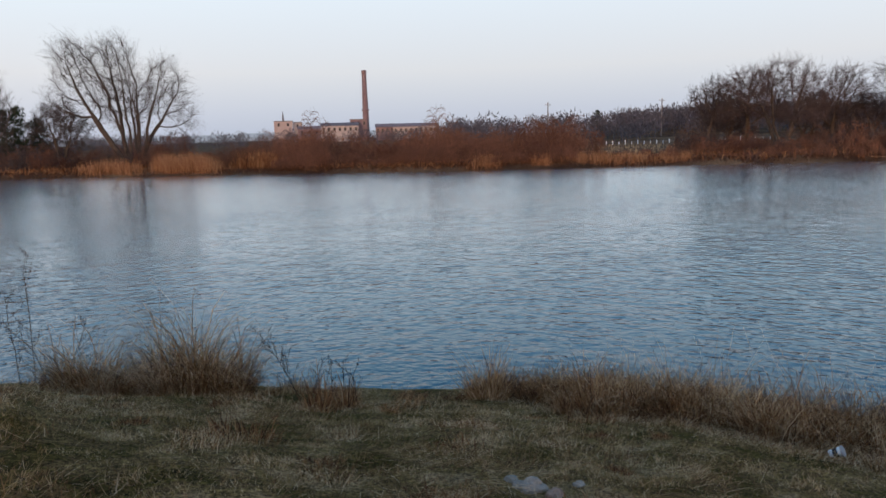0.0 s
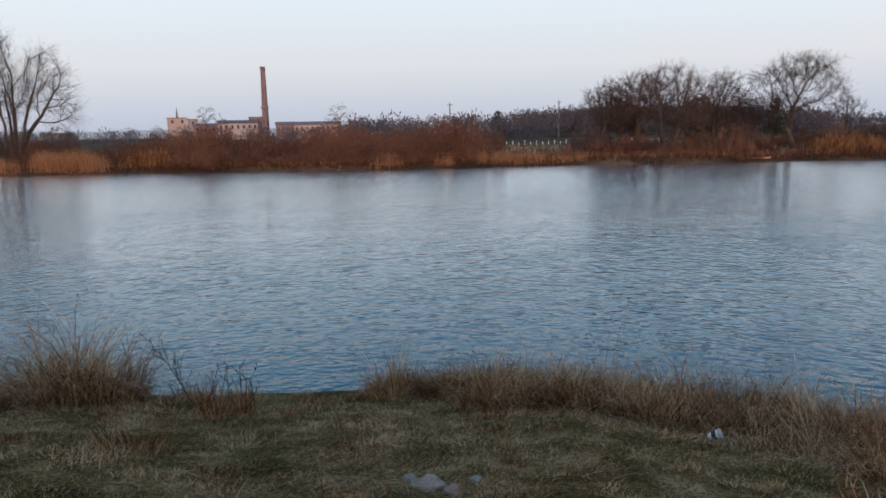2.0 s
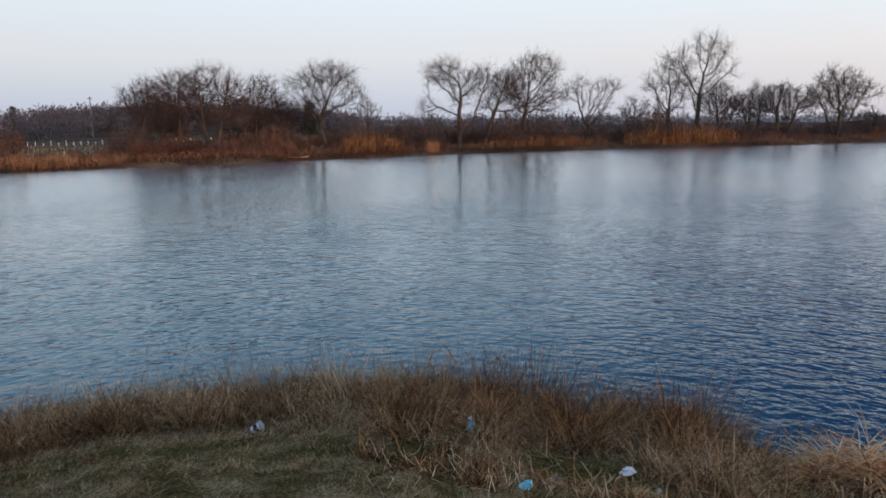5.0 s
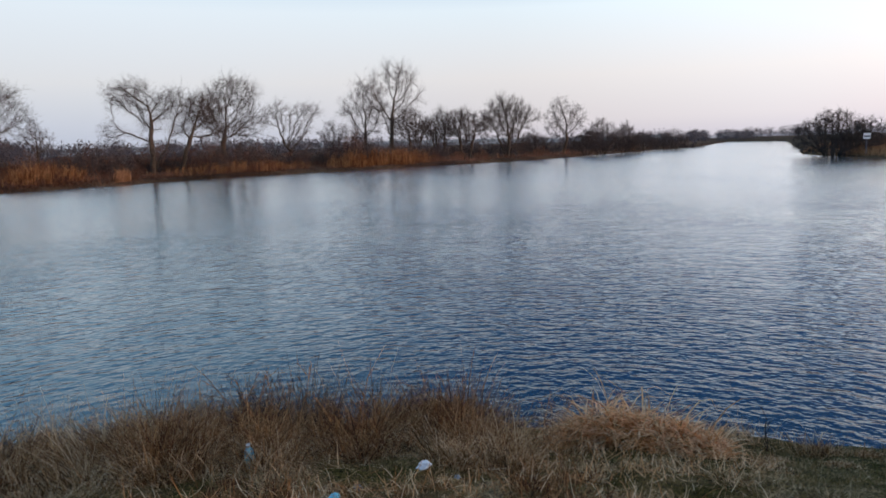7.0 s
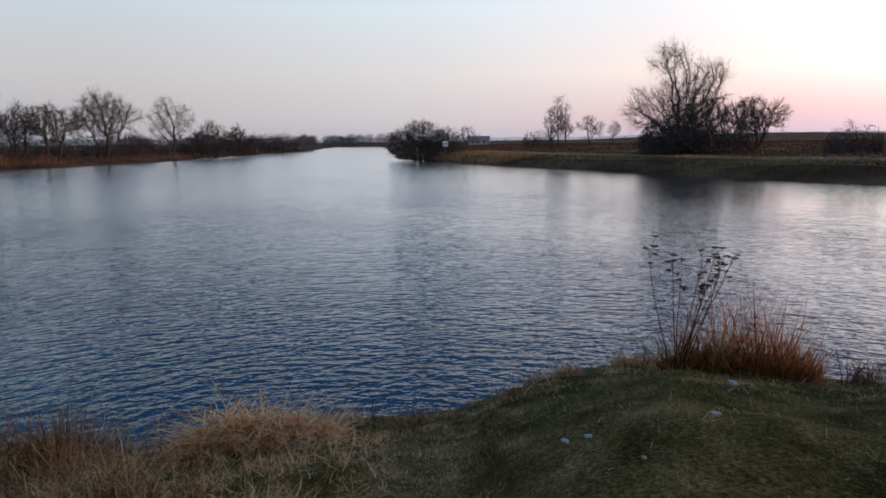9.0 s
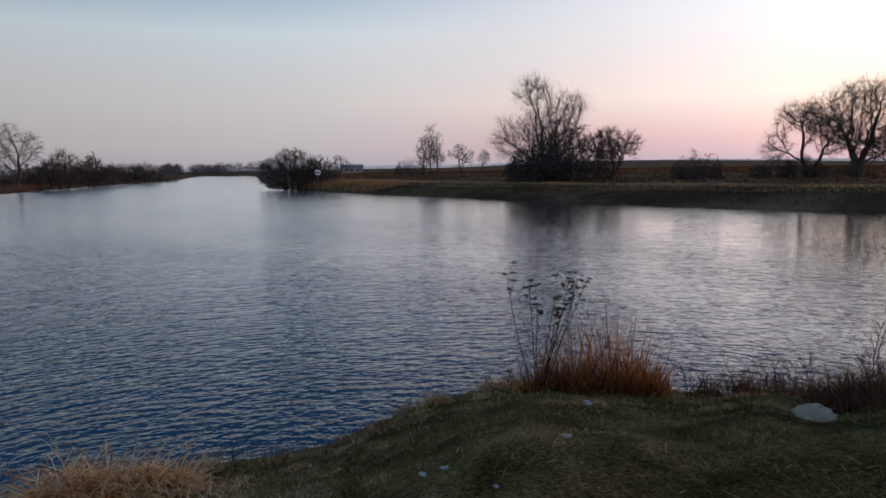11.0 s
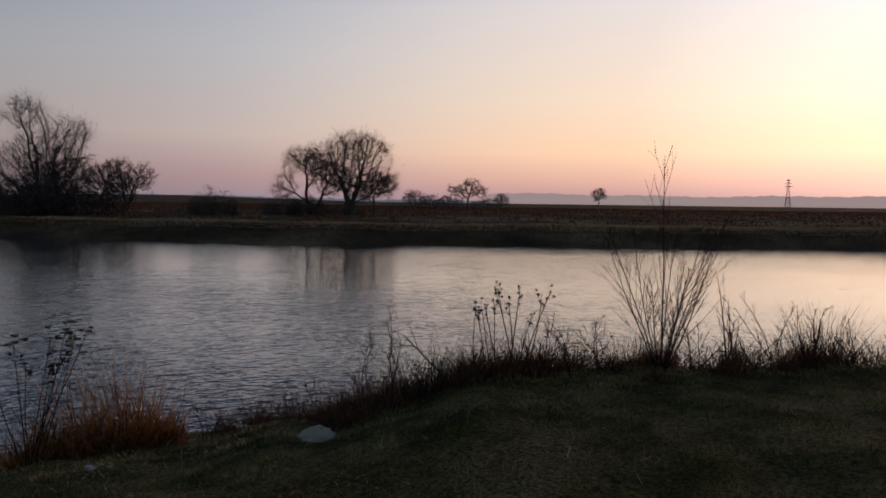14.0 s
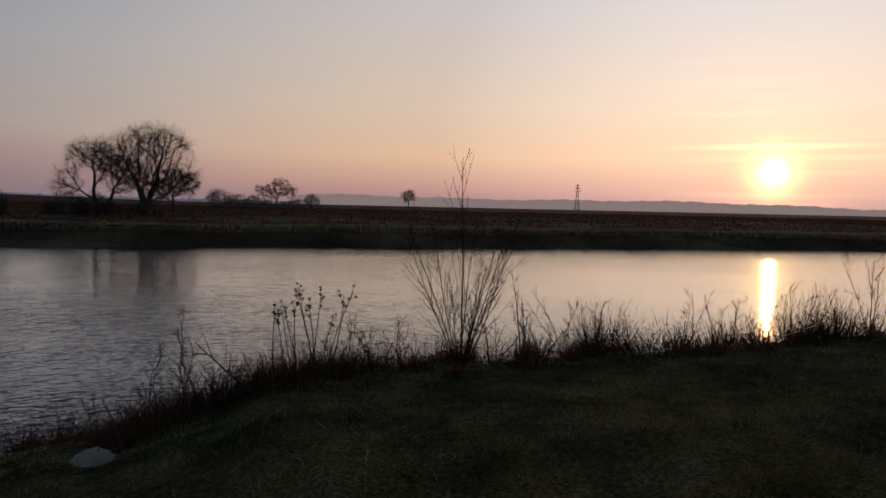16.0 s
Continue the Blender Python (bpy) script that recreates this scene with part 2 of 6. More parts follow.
# twigs beyond 120 m, paled to grey in place of distance haze
HAZYTWIG = material("hazy_far_twigs", [(0.075, 0.066, 0.066), (0.115, 0.102, 0.1), (0.165, 0.148, 0.145)], 1.0, 0.9, 0, 4, island=0.4)
DARKTWIG = material("dark_stems", [(0.02, 0.014, 0.01), (0.045, 0.028, 0.02), (0.08, 0.05, 0.035)], 3.0, 0.9, 0, 4, island=0.3)
DEADWEED = material("dead_weeds", [(0.042, 0.022, 0.014), (0.095, 0.046, 0.026), (0.17, 0.088, 0.047)], 1.5, 0.9, 0, 4, island=0.5, fine=4.0, thin=0.35)
PINE = material("pine_needles", [(0.012, 0.02, 0.014), (0.025, 0.04, 0.022), (0.045, 0.06, 0.03)], 1.0, 0.9, 0, 4, island=0.4)
# the bluish grey of distance haze is mixed into the woods' colour
HAZYWOODS = material("far_woods", [(0.06, 0.06, 0.07), (0.09, 0.088, 0.098), (0.125, 0.118, 0.128)], 0.05, 0.95, 0, 4, island=0.4, fine=0.5)
BANKGRASS = material("bank_grass", [(0.032, 0.021, 0.009), (0.068, 0.044, 0.019), (0.12, 0.078, 0.035)], 0.25, 0.9, 0, 4, island=0.45, fine=1.0, thin=0.35)
PALEGRASS = material("pale_meadow_grass", [(0.28, 0.185, 0.09), (0.46, 0.31, 0.16), (0.6, 0.43, 0.25)], 0.25, 0.9, 0, 4, island=0.45, fine=1.0, thin=0.35)
STONE = material("field_stone", [(0.17, 0.14, 0.11), (0.3, 0.26, 0.21), (0.42, 0.375, 0.31)], 6.0, 0.85, 0.8, 8, fine=60)
REDSTONE = material("reddish_stone", [(0.2, 0.12, 0.085), (0.33, 0.21, 0.15), (0.42, 0.3, 0.22)], 6.0, 0.85, 0.8, 8, fine=60)
PALESTONE = material("pale_stone", [(0.2, 0.15, 0.095), (0.34, 0.27, 0.185), (0.45, 0.37, 0.27)], 5.0, 0.85, 0.8, 8, fine=50)
# brick, peach plaster and red roof are greyed by painted-in distance haze
BRICK = material("hazed_chimney_brick", [(0.15, 0.105, 0.11), (0.2, 0.145, 0.148), (0.25, 0.185, 0.185)], 0.4, 0.9, 0.3, 6, fine=5)
PLASTER = material("hazed_peach_plaster", [(0.3, 0.25, 0.235), (0.38, 0.32, 0.3), (0.44, 0.38, 0.355)], 0.2, 0.9, 0.2, 6, fine=2)
PALEWALL = material("pale_plaster", [(0.28, 0.25, 0.24), (0.37, 0.335, 0.32), (0.43, 0.395, 0.375)], 0.2, 0.9, 0.2, 6, fine=2)
ROOF = material("dark_roof", [(0.1, 0.095, 0.105), (0.14, 0.13, 0.14), (0.18, 0.165, 0.17)], 0.3, 0.8, 0.3, 6, fine=3)
TILE = material("hazed_red_roof", [(0.15, 0.125, 0.13), (0.19, 0.16, 0.165), (0.23, 0.195, 0.2)], 0.3, 0.85, 0.3, 6, fine=3)
GLASS = material("dark_window", [(0.02, 0.022, 0.028), (0.035, 0.036, 0.042)], 1.0, 0.25, 0, 2, spec=0.5)
WHITE = material("white_paint", [(0.62, 0.62, 0.6), (0.74, 0.74, 0.72), (0.8, 0.8, 0.79)], 5.0, 0.6, 0.1, 4)
PAPER = material("white_plastic", [(0.2, 0.19, 0.18), (0.32, 0.31, 0.3), (0.46, 0.45, 0.43)], 12.0, 0.5, 0.3, 4, spec=0.4)
TEAL = material("teal_plastic", [(0.08, 0.36, 0.42), (0.16, 0.5, 0.56), (0.3, 0.64, 0.68)], 20.0, 0.4, 0.3, 4)
BLUE = material("blue_plastic", [(0.1, 0.36, 0.5), (0.2, 0.5, 0.62), (0.36, 0.64, 0.72)], 20.0, 0.25, 0.2, 4, spec=0.5)
BLACK = material("dark_print", [(0.015, 0.015, 0.018), (0.03, 0.03, 0.034)], 10.0, 0.6, 0, 2)
STEEL = material("grey_steel", [(0.14, 0.14, 0.15), (0.22, 0.22, 0.23)], 4.0, 0.6, 0, 4)
POLE = material("weathered_pole", [(0.12, 0.11, 0.1), (0.22, 0.21, 0.2)], 2.0, 0.9, 0, 4)


def make_water():
    m = bpy.data.materials.new("river_water")
    m.use_nodes = True
    t = m.node_tree
    t.nodes.remove(t.nodes["Principled BSDF"])
    body = t.nodes.new("ShaderNodeBsdfDiffuse")
    body.inputs[0].default_value = (0.005, 0.032, 0.055, 1)
    gloss = t.nodes.new("ShaderNodeBsdfGlossy")
    gloss.distribution = "MULTI_GGX"
    gloss.inputs[0].default_value = (0.97, 0.99, 1.0, 1)
    co = t.nodes.new("ShaderNodeTexCoord")

    def wave(length, width, turn, detail):
        """Noise with crests some metres wide and a wavelength across them, turned from north."""
        mp = t.nodes.new("ShaderNodeMapping")
        mp.vector_type = "TEXTURE"
        mp.inputs["Rotation"].default_value = (0, 0, radians(turn))
        mp.inputs["Scale"].default_value = (length, width, 1.0)
        n = t.nodes.new("ShaderNodeTexNoise")
        n.inputs["Scale"].default_value, n.inputs["Detail"].default_value, n.inputs["Roughness"].default_value = 1.0, detail, 0.5
        t.links.new(co.outputs["Object"], mp.inputs[0])
        t.links.new(mp.outputs[0], n.inputs["Vector"])
        return n.outputs[0]

    flat = t.nodes.new("ShaderNodeSeparateXYZ")
    t.links.new(co.outputs["Object"], flat.inputs[0])
    reach = t.nodes.new("ShaderNodeVectorMath")
    reach.operation = "LENGTH"
    t.links.new(co.outputs["Object"], reach.inputs[0])
    bearing = math_node(t, "ARCTAN2", flat.outputs[1], flat.outputs[0])

    def swell(length, crest, detail):
        """Noise with crests that bend round the near bank."""
        at = t.nodes.new("ShaderNodeCombineXYZ")
        t.links.new(math_node(t, "DIVIDE", reach.outputs["Value"], length), at.inputs[0])
        t.links.new(math_node(t, "MULTIPLY", bearing, 13.0 / crest), at.inputs[1])
        n = t.nodes.new("ShaderNodeTexNoise")
        n.inputs["Scale"].default_value, n.inputs["Detail"].default_value, n.inputs["Roughness"].default_value = 1.0, detail, 0.5
        t.links.new(at.outputs[0], n.inputs["Vector"])
        return n.outputs[0]

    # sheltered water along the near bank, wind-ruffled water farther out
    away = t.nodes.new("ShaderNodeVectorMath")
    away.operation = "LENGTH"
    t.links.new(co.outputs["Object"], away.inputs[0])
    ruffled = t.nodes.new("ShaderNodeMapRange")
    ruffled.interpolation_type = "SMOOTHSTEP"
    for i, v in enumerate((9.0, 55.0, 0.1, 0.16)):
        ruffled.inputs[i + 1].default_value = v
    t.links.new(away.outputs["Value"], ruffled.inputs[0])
    calm = t.nodes.new("ShaderNodeMapRange")
    calm.inputs[1].default_value, calm.inputs[2].default_value = 0.35, 0.65
    calm.inputs[3].default_value, calm.inputs[4].default_value = 0.55, 1.1
    t.links.new(wave(26, 12, 30, 3), calm.inputs[0])
    h = math_node(t, "ADD", math_node(t, "MULTIPLY", swell(0.19, 0.4, 2), 1.05), math_node(t, "MULTIPLY", wave(0.42, 0.28, -24, 2), 0.5))
    h = math_node(t, "ADD", h, math_node(t, "MULTIPLY", swell(0.75, 1.3, 1), 0.8))
    # calmer water in the channel behind the spit
    where = t.nodes.new("ShaderNodeSeparateXYZ")
    t.links.new(co.outputs["Object"], where.inputs[0])
    lee = t.nodes.new("ShaderNodeMapRange")
    lee.interpolation_type = "SMOOTHSTEP"
    for i, v in enumerate((-34.0, 4.0, 0.55, 1.0)):
        lee.inputs[i + 1].default_value = v
    t.links.new(where.outputs[1], lee.inputs[0])
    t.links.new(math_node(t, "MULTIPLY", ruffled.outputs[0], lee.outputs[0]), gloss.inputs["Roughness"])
    # the ripples are higher over the shallows
    shoal = t.nodes.new("ShaderNodeMapRange")
    shoal.interpolation_type = "SMOOTHSTEP"
    for i, v in enumerate((10.0, 60.0, 0.72, 0.44)):
        shoal.inputs[i + 1].default_value = v
    t.links.new(away.outputs["Value"], shoal.inputs[0])
    # the wind blows up the long reach to the east
    fetch = t.nodes.new("ShaderNodeMapRange")
    fetch.interpolation_type = "SMOOTHSTEP"
    for i, v in enumerate((-2.0, 14.0, 1.0, 1.3)):
        fetch.inputs[i + 1].default_value = v
    t.links.new(where.outputs[0], fetch.inputs[0])
    h = math_node(t, "MULTIPLY", math_node(t, "MULTIPLY", h, calm.outputs[0]), math_node(t, "MULTIPLY", fetch.outputs[0], math_node(t, "MULTIPLY", lee.outputs[0], shoal.outputs[0])))
    bp = t.nodes.new("ShaderNodeBump")
    bp.inputs["Strength"].default_value, bp.inputs["Distance"].default_value = 1.0, 0.055
    t.links.new(h, bp.inputs["Height"])
    sheen = t.nodes.new("ShaderNodeFresnel")
    sheen.inputs[0].default_value = 1.333
    share = ramp(t, [(0.02, grey(0.03)), (0.1, grey(0.14)), (0.3, grey(0.44)), (0.55, grey(0.77)), (0.8, grey(0.95))])
    t.links.new(sheen.outputs[0], share.inputs[0])
    # crests hide the backs of the ripples, so the sheen follows a flatter surface
    broad = t.nodes.new("ShaderNodeBump")
    broad.inputs["Strength"].default_value, broad.inputs["Distance"].default_value = 0.45, 0.055
    t.links.new(h, broad.inputs["Height"])
    t.links.new(bp.outputs[0], gloss.inputs["Normal"])
    t.links.new(broad.outputs[0], sheen.inputs["Normal"])
    both = t.nodes.new("ShaderNodeMixShader")
    t.links.new(share.outputs[0], both.inputs[0])
    t.links.new(body.outputs[0], both.inputs[1])
    t.links.new(gloss.outputs[0], both.inputs[2])
    t.links.new(both.outputs[0], t.nodes["Material Output"].inputs[0])
    return m


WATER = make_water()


# near-black hills that glow evenly in the haze colour, in place of hazy air
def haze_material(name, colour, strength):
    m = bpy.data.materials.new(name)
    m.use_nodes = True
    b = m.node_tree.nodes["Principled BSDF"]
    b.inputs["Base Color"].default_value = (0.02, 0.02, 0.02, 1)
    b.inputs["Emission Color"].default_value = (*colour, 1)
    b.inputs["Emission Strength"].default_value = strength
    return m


# ---- mesh helpers ----


def fast_mesh(name, v, f, mat, smooth=False):
    """A mesh from arrays of corners and of faces that all have the same number of corners."""
    v, f = np.asarray(v, np.float32), np.asarray(f, np.int32)
    me = bpy.data.meshes.new(name)
    me.vertices.add(len(v))
    me.vertices.foreach_set("co", v.ravel())
    me.loops.add(f.size)
    me.loops.foreach_set("vertex_index", f.ravel())
    me.polygons.add(len(f))
    me.polygons.foreach_set("loop_start", np.arange(0, f.size, f.shape[1], dtype=np.int32))
    if smooth:
        me.polygons.foreach_set("use_smooth", np.ones(len(f), bool))
    me.materials.append(mat)
    me.update(calc_edges=True)
    return me


# parts too fine to pick apart
JOINED = ("crown", "branchwork", "flower_head", "ray_spray", "twig_spray", "branch_spray", "seed_head", "blade_mass", "base_thatch")


def part(name, data, mat, parent, label=""):
    """One mesh, from a bmesh or a ready mesh, as a part of parent."""
    if isinstance(data, bmesh.types.BMesh):
        me = bpy.data.meshes.new(name)
        data.to_mesh(me)
        data.free()
        me.materials.append(mat)
    else:
        me = data
    ob = new(name, me)
    ob.parent = parent
    return tagged(ob, label, kind="stuff" if name in JOINED else "")


def thing(name, x, y, z, label, category, group=""):
    ob = new(name)
    ob.empty_display_size = 0.2
    ob.location = (x, y, z)
    return tagged(ob, label, category, group)


def tubes(paths, sides):
    """Corners and quads of round tapered tubes along paths of (points, radii)."""
    vs, fs, off = [], [], 0
    by_len = {}
    for p, r in paths:
        by_len.setdefault(len(p), []).append((p, r))
    for n, items in sorted(by_len.items()):
        P = np.array([i[0] for i in items])
        R = np.array([i[1] for i in items])
        T = np.gradient(P, axis=1)
        T /= np.linalg.norm(T, axis=2, keepdims=True) + 1e-9
        ref = np.where(np.abs(T[:, :1, 2:3]) > 0.9, np.array([1.0, 0, 0]), np.array([0, 0, 1.0]))
        A = np.cross(T, np.broadcast_to(ref, T.shape))
        A /= np.linalg.norm(A, axis=2, keepdims=True) + 1e-9
        B = np.cross(T, A)
        ang = np.arange(sides) * 2 * np.pi / sides
        V = P[:, :, None] + R[:, :, None, None] * (A[:, :, None] * np.cos(ang)[:, None] + B[:, :, None] * np.sin(ang)[:, None])
        m = len(items)
        idx = off + np.arange(m * n * sides).reshape(m, n, sides)
        nx = np.roll(idx, -1, 2)
        fs.append(np.stack([idx[:, :-1], nx[:, :-1], nx[:, 1:], idx[:, 1:]], -1).reshape(-1, 4))
        vs.append(V.reshape(-1, 3))
        off += m * n * sides
    return np.concatenate(vs), np.concatenate(fs)


def ribbons(rng, paths):
    """Corners and quads of thin flat twigs along an array of paths with one radius each."""
    P, R = np.array([p for p, _ in paths]), np.array([r for _, r in paths])
    T = P[:, -1] - P[:, 0]
    S = np.cross(T, rng.normal(0, 1, T.shape))
    S /= np.linalg.norm(S, axis=1, keepdims=True) + 1e-9
    V = np.stack([P - S[:, None] * R[:, :, None], P + S[:, None] * R[:, :, None]], 2)
    m, n = P.shape[:2]
    idx = np.arange(m * n * 2).reshape(m, n, 2)
    f = np.stack([idx[:, :-1, 0], idx[:, :-1, 1], idx[:, 1:, 1], idx[:, 1:, 0]], -1).reshape(-1, 4)
    return V.reshape(-1, 3), f


def joined(pieces):
    vs, fs, off = [], [], 0
    for v, f in pieces:
        vs.append(v)
        fs.append(f + off)
        off += len(v)
    return np.concatenate(vs), np.concatenate(fs)


def blades(rng, P, h, w, lean, droop, segs=2, az=None):
    """Corners and quads of bent, tapering grass blades rooted at P."""
    n = len(P)
    az = rng.uniform(0, 2 * np.pi, n) if az is None else az
    out = np.stack([np.cos(az), np.sin(az)], -1)
    tw = az + np.pi / 2 + rng.normal(0, 0.7, n)
    side = np.stack([np.cos(tw), np.sin(tw), np.zeros(n)], -1)
    pos, rows = P.copy(), []
    for k in range(segs + 1):
        s = k / segs
        half = (w * (1 - 0.85 * s ** 2.2))[:, None] / 2
        rows.append((pos - side * half, pos + side * half))
        tilt = lean + droop * (s * s if segs > 2 else s)
        step = (h / segs)[:, None] * np.concatenate([out * np.sin(tilt)[:, None], np.cos(tilt)[:, None]], -1)
        pos = pos + step
    V = np.stack([np.stack(r, 1) for r in rows], 1)
    idx = np.arange(V[..., 0].size).reshape(n, segs + 1, 2)
    f = np.stack([idx[:, :-1, 0], idx[:, :-1, 1], idx[:, 1:, 1], idx[:, 1:, 0]], -1).reshape(-1, 4)
    return V.reshape(-1, 3), f


def grow(rng, p, d, length, n, wander, up):
    """A crooked path that bends upwards (up > 0) or hangs (up < 0)."""
    pts, d = [p], d / np.linalg.norm(d)
    for _ in range(n):
        d = d + rng.normal(0, wander, 3) + np.array([0, 0, up])
        d = d / np.linalg.norm(d)
        p = p + d * length / n
        pts.append(p)
    return np.array(pts)


def along(pts, t):
    k = min(int(t * (len(pts) - 1)), len(pts) - 2)
    u = t * (len(pts) - 1) - k
    return pts[k] * (1 - u) + pts[k + 1] * u, pts[k + 1] - pts[k]


def splayed(rng, d, angle, az=None):
    d = d / np.linalg.norm(d)
    a = np.cross(d, [0.31, 0.17, 0.93] if abs(d[2]) < 0.9 else [1, 0.2, 0])
    a /= np.linalg.norm(a)
    b = np.cross(d, a)
    f = rng.uniform(0, 2 * np.pi) if az is None else az
    return d * math.cos(angle) + (a * math.cos(f) + b * math.sin(f)) * math.sin(angle)


def grow_many(rng, P, D, length, n, wander, up):
    """Many crooked paths at once: an array of paths by points by 3."""
    D = D / np.linalg.norm(D, axis=1, keepdims=True)
    pts = [P]
    for _ in range(n):
        D = D + rng.normal(0, wander, D.shape) + np.array([0, 0, up])
        D = D / np.linalg.norm(D, axis=1, keepdims=True)
        P = P + D * (length / n)[:, None]
        pts.append(P)
    return np.stack(pts, 1)


def along_many(paths, which, t):
    k = np.minimum((t * (paths.shape[1] - 1)).astype(int), paths.shape[1] - 2)
    u = (t * (paths.shape[1] - 1) - k)[:, None]
    a, b = paths[which, k], paths[which, k + 1]
    return a * (1 - u) + b * u, b - a


def splayed_many(rng, D, angle):
    D = D / np.linalg.norm(D, axis=1, keepdims=True)
    a = np.cross(D, [0.31, 0.17, 0.93])
    a /= np.linalg.norm(a, axis=1, keepdims=True) + 1e-9
    b = np.cross(D, a)
    f = rng.uniform(0, 2 * np.pi, len(D))[:, None]
    g = angle[:, None]
    return D * np.cos(g) + (a * np.cos(f) + b * np.sin(f)) * np.sin(g)


def crown_points(rng, lobes, H, W, n):
    """Random points in a crown made of rounded lobes (across, up, half width, half height)."""
    size = np.array([l[2] * l[2] * l[3] for l in lobes]) ** 0.75
    which = rng.choice(len(lobes), n, p=size / size.sum())
    L = np.array([l[:4] for l in lobes])[which]
    deep = rng.uniform(-0.14, 0.14, len(lobes))[which]
    way = rng.normal(0, 1, (n, 3))
    way *= (rng.uniform(0, 1, n) ** 0.42 / np.linalg.norm(way, axis=1))[:, None]
    P = np.stack([(L[:, 0] + way[:, 0] * L[:, 2]) * W, (deep + way[:, 1] * L[:, 2]) * W, (L[:, 1] + way[:, 2] * L[:, 3]) * H], -1)
    return P[P[:, 2] > 0.07 * H]


def skeleton(rng, A, starts, step, wander, up):
    """Branches that grow step by step towards the points A: node places, parents and ways."""
    cap = 7000
    P, D, par = np.zeros((cap, 3)), np.zeros((cap, 3)), np.full(cap, -1)
    n = 0
    for path in starts:
        for i, p in enumerate(path):
            P[n], par[n] = p, n - 1 if i else -1
            D[n] = (path[min(i + 1, len(path) - 1)] - path[max(i - 1, 0)])
            D[n] /= np.linalg.norm(D[n]) + 1e-9
            n += 1
    kids = np.zeros(cap, int)
    gap = np.linalg.norm(A[:, None] - P[None, :n], axis=2)
    near, dist = gap.argmin(1), gap.min(1)
    for _ in range(150):
        live = (dist > step * 1.7) & (kids[near] < 4)
        A, near, dist = A[live], near[live], dist[live]
        if not len(A) or n > cap - 900:
            break
        pull = np.zeros((n, 3))
        way = A - P[near]
        np.add.at(pull, near, way / (np.linalg.norm(way, axis=1, keepdims=True) + 1e-9))
        at = np.unique(near)
        d = pull[at] / (np.linalg.norm(pull[at], axis=1, keepdims=True) + 1e-9) + 0.55 * D[at] + rng.normal(0, wander, (len(at), 3)) + np.array([0, 0, up])
        d /= np.linalg.norm(d, axis=1, keepdims=True)
        m = len(at)
        P[n:n + m], D[n:n + m], par[n:n + m] = P[at] + d * step, d, at
        kids[at] += 1
        gap = np.linalg.norm(A[:, None] - P[None, n:n + m], axis=2)
        k = gap.argmin(1)
        g = gap[np.arange(len(A)), k]
        closer = g < dist
        near, dist = np.where(closer, n + k, near), np.where(closer, g, dist)
        n += m
    return P[:n], par[:n], D[:n]


def limbs_of(P, par, tip, power):
    """Runs of nodes from fork to end, with radii by the pipe rule."""
    n = len(P)
    load = np.zeros(n)
    for i in range(n - 1, -1, -1):
        load[i] = max(load[i], 1.0)
        if par[i] >= 0:
            load[par[i]] += load[i]
    R = tip * load ** (1 / power)
    heir = np.full(n, -1)
    for i in range(n):
        p = par[i]
        if p >= 0 and (heir[p] < 0 or load[i] > load[heir[p]]):
            heir[p] = i
    runs = []
    for i in range(n):
        if par[i] >= 0 and heir[par[i]] == i:
            continue
        run = [i]
        while heir[run[-1]] >= 0:
            run.append(heir[run[-1]])
        pts, rad = P[run], R[run]
        if par[i] >= 0:
            pts, rad = np.concatenate([P[par[i]][None], pts]), np.concatenate([[rad[0] * 1.05], rad])
        if len(pts) > 1:
            rad = rad.copy()
            rad[-1] *= 0.6
            runs.append((par[i] < 0, pts, rad))
    return runs, R


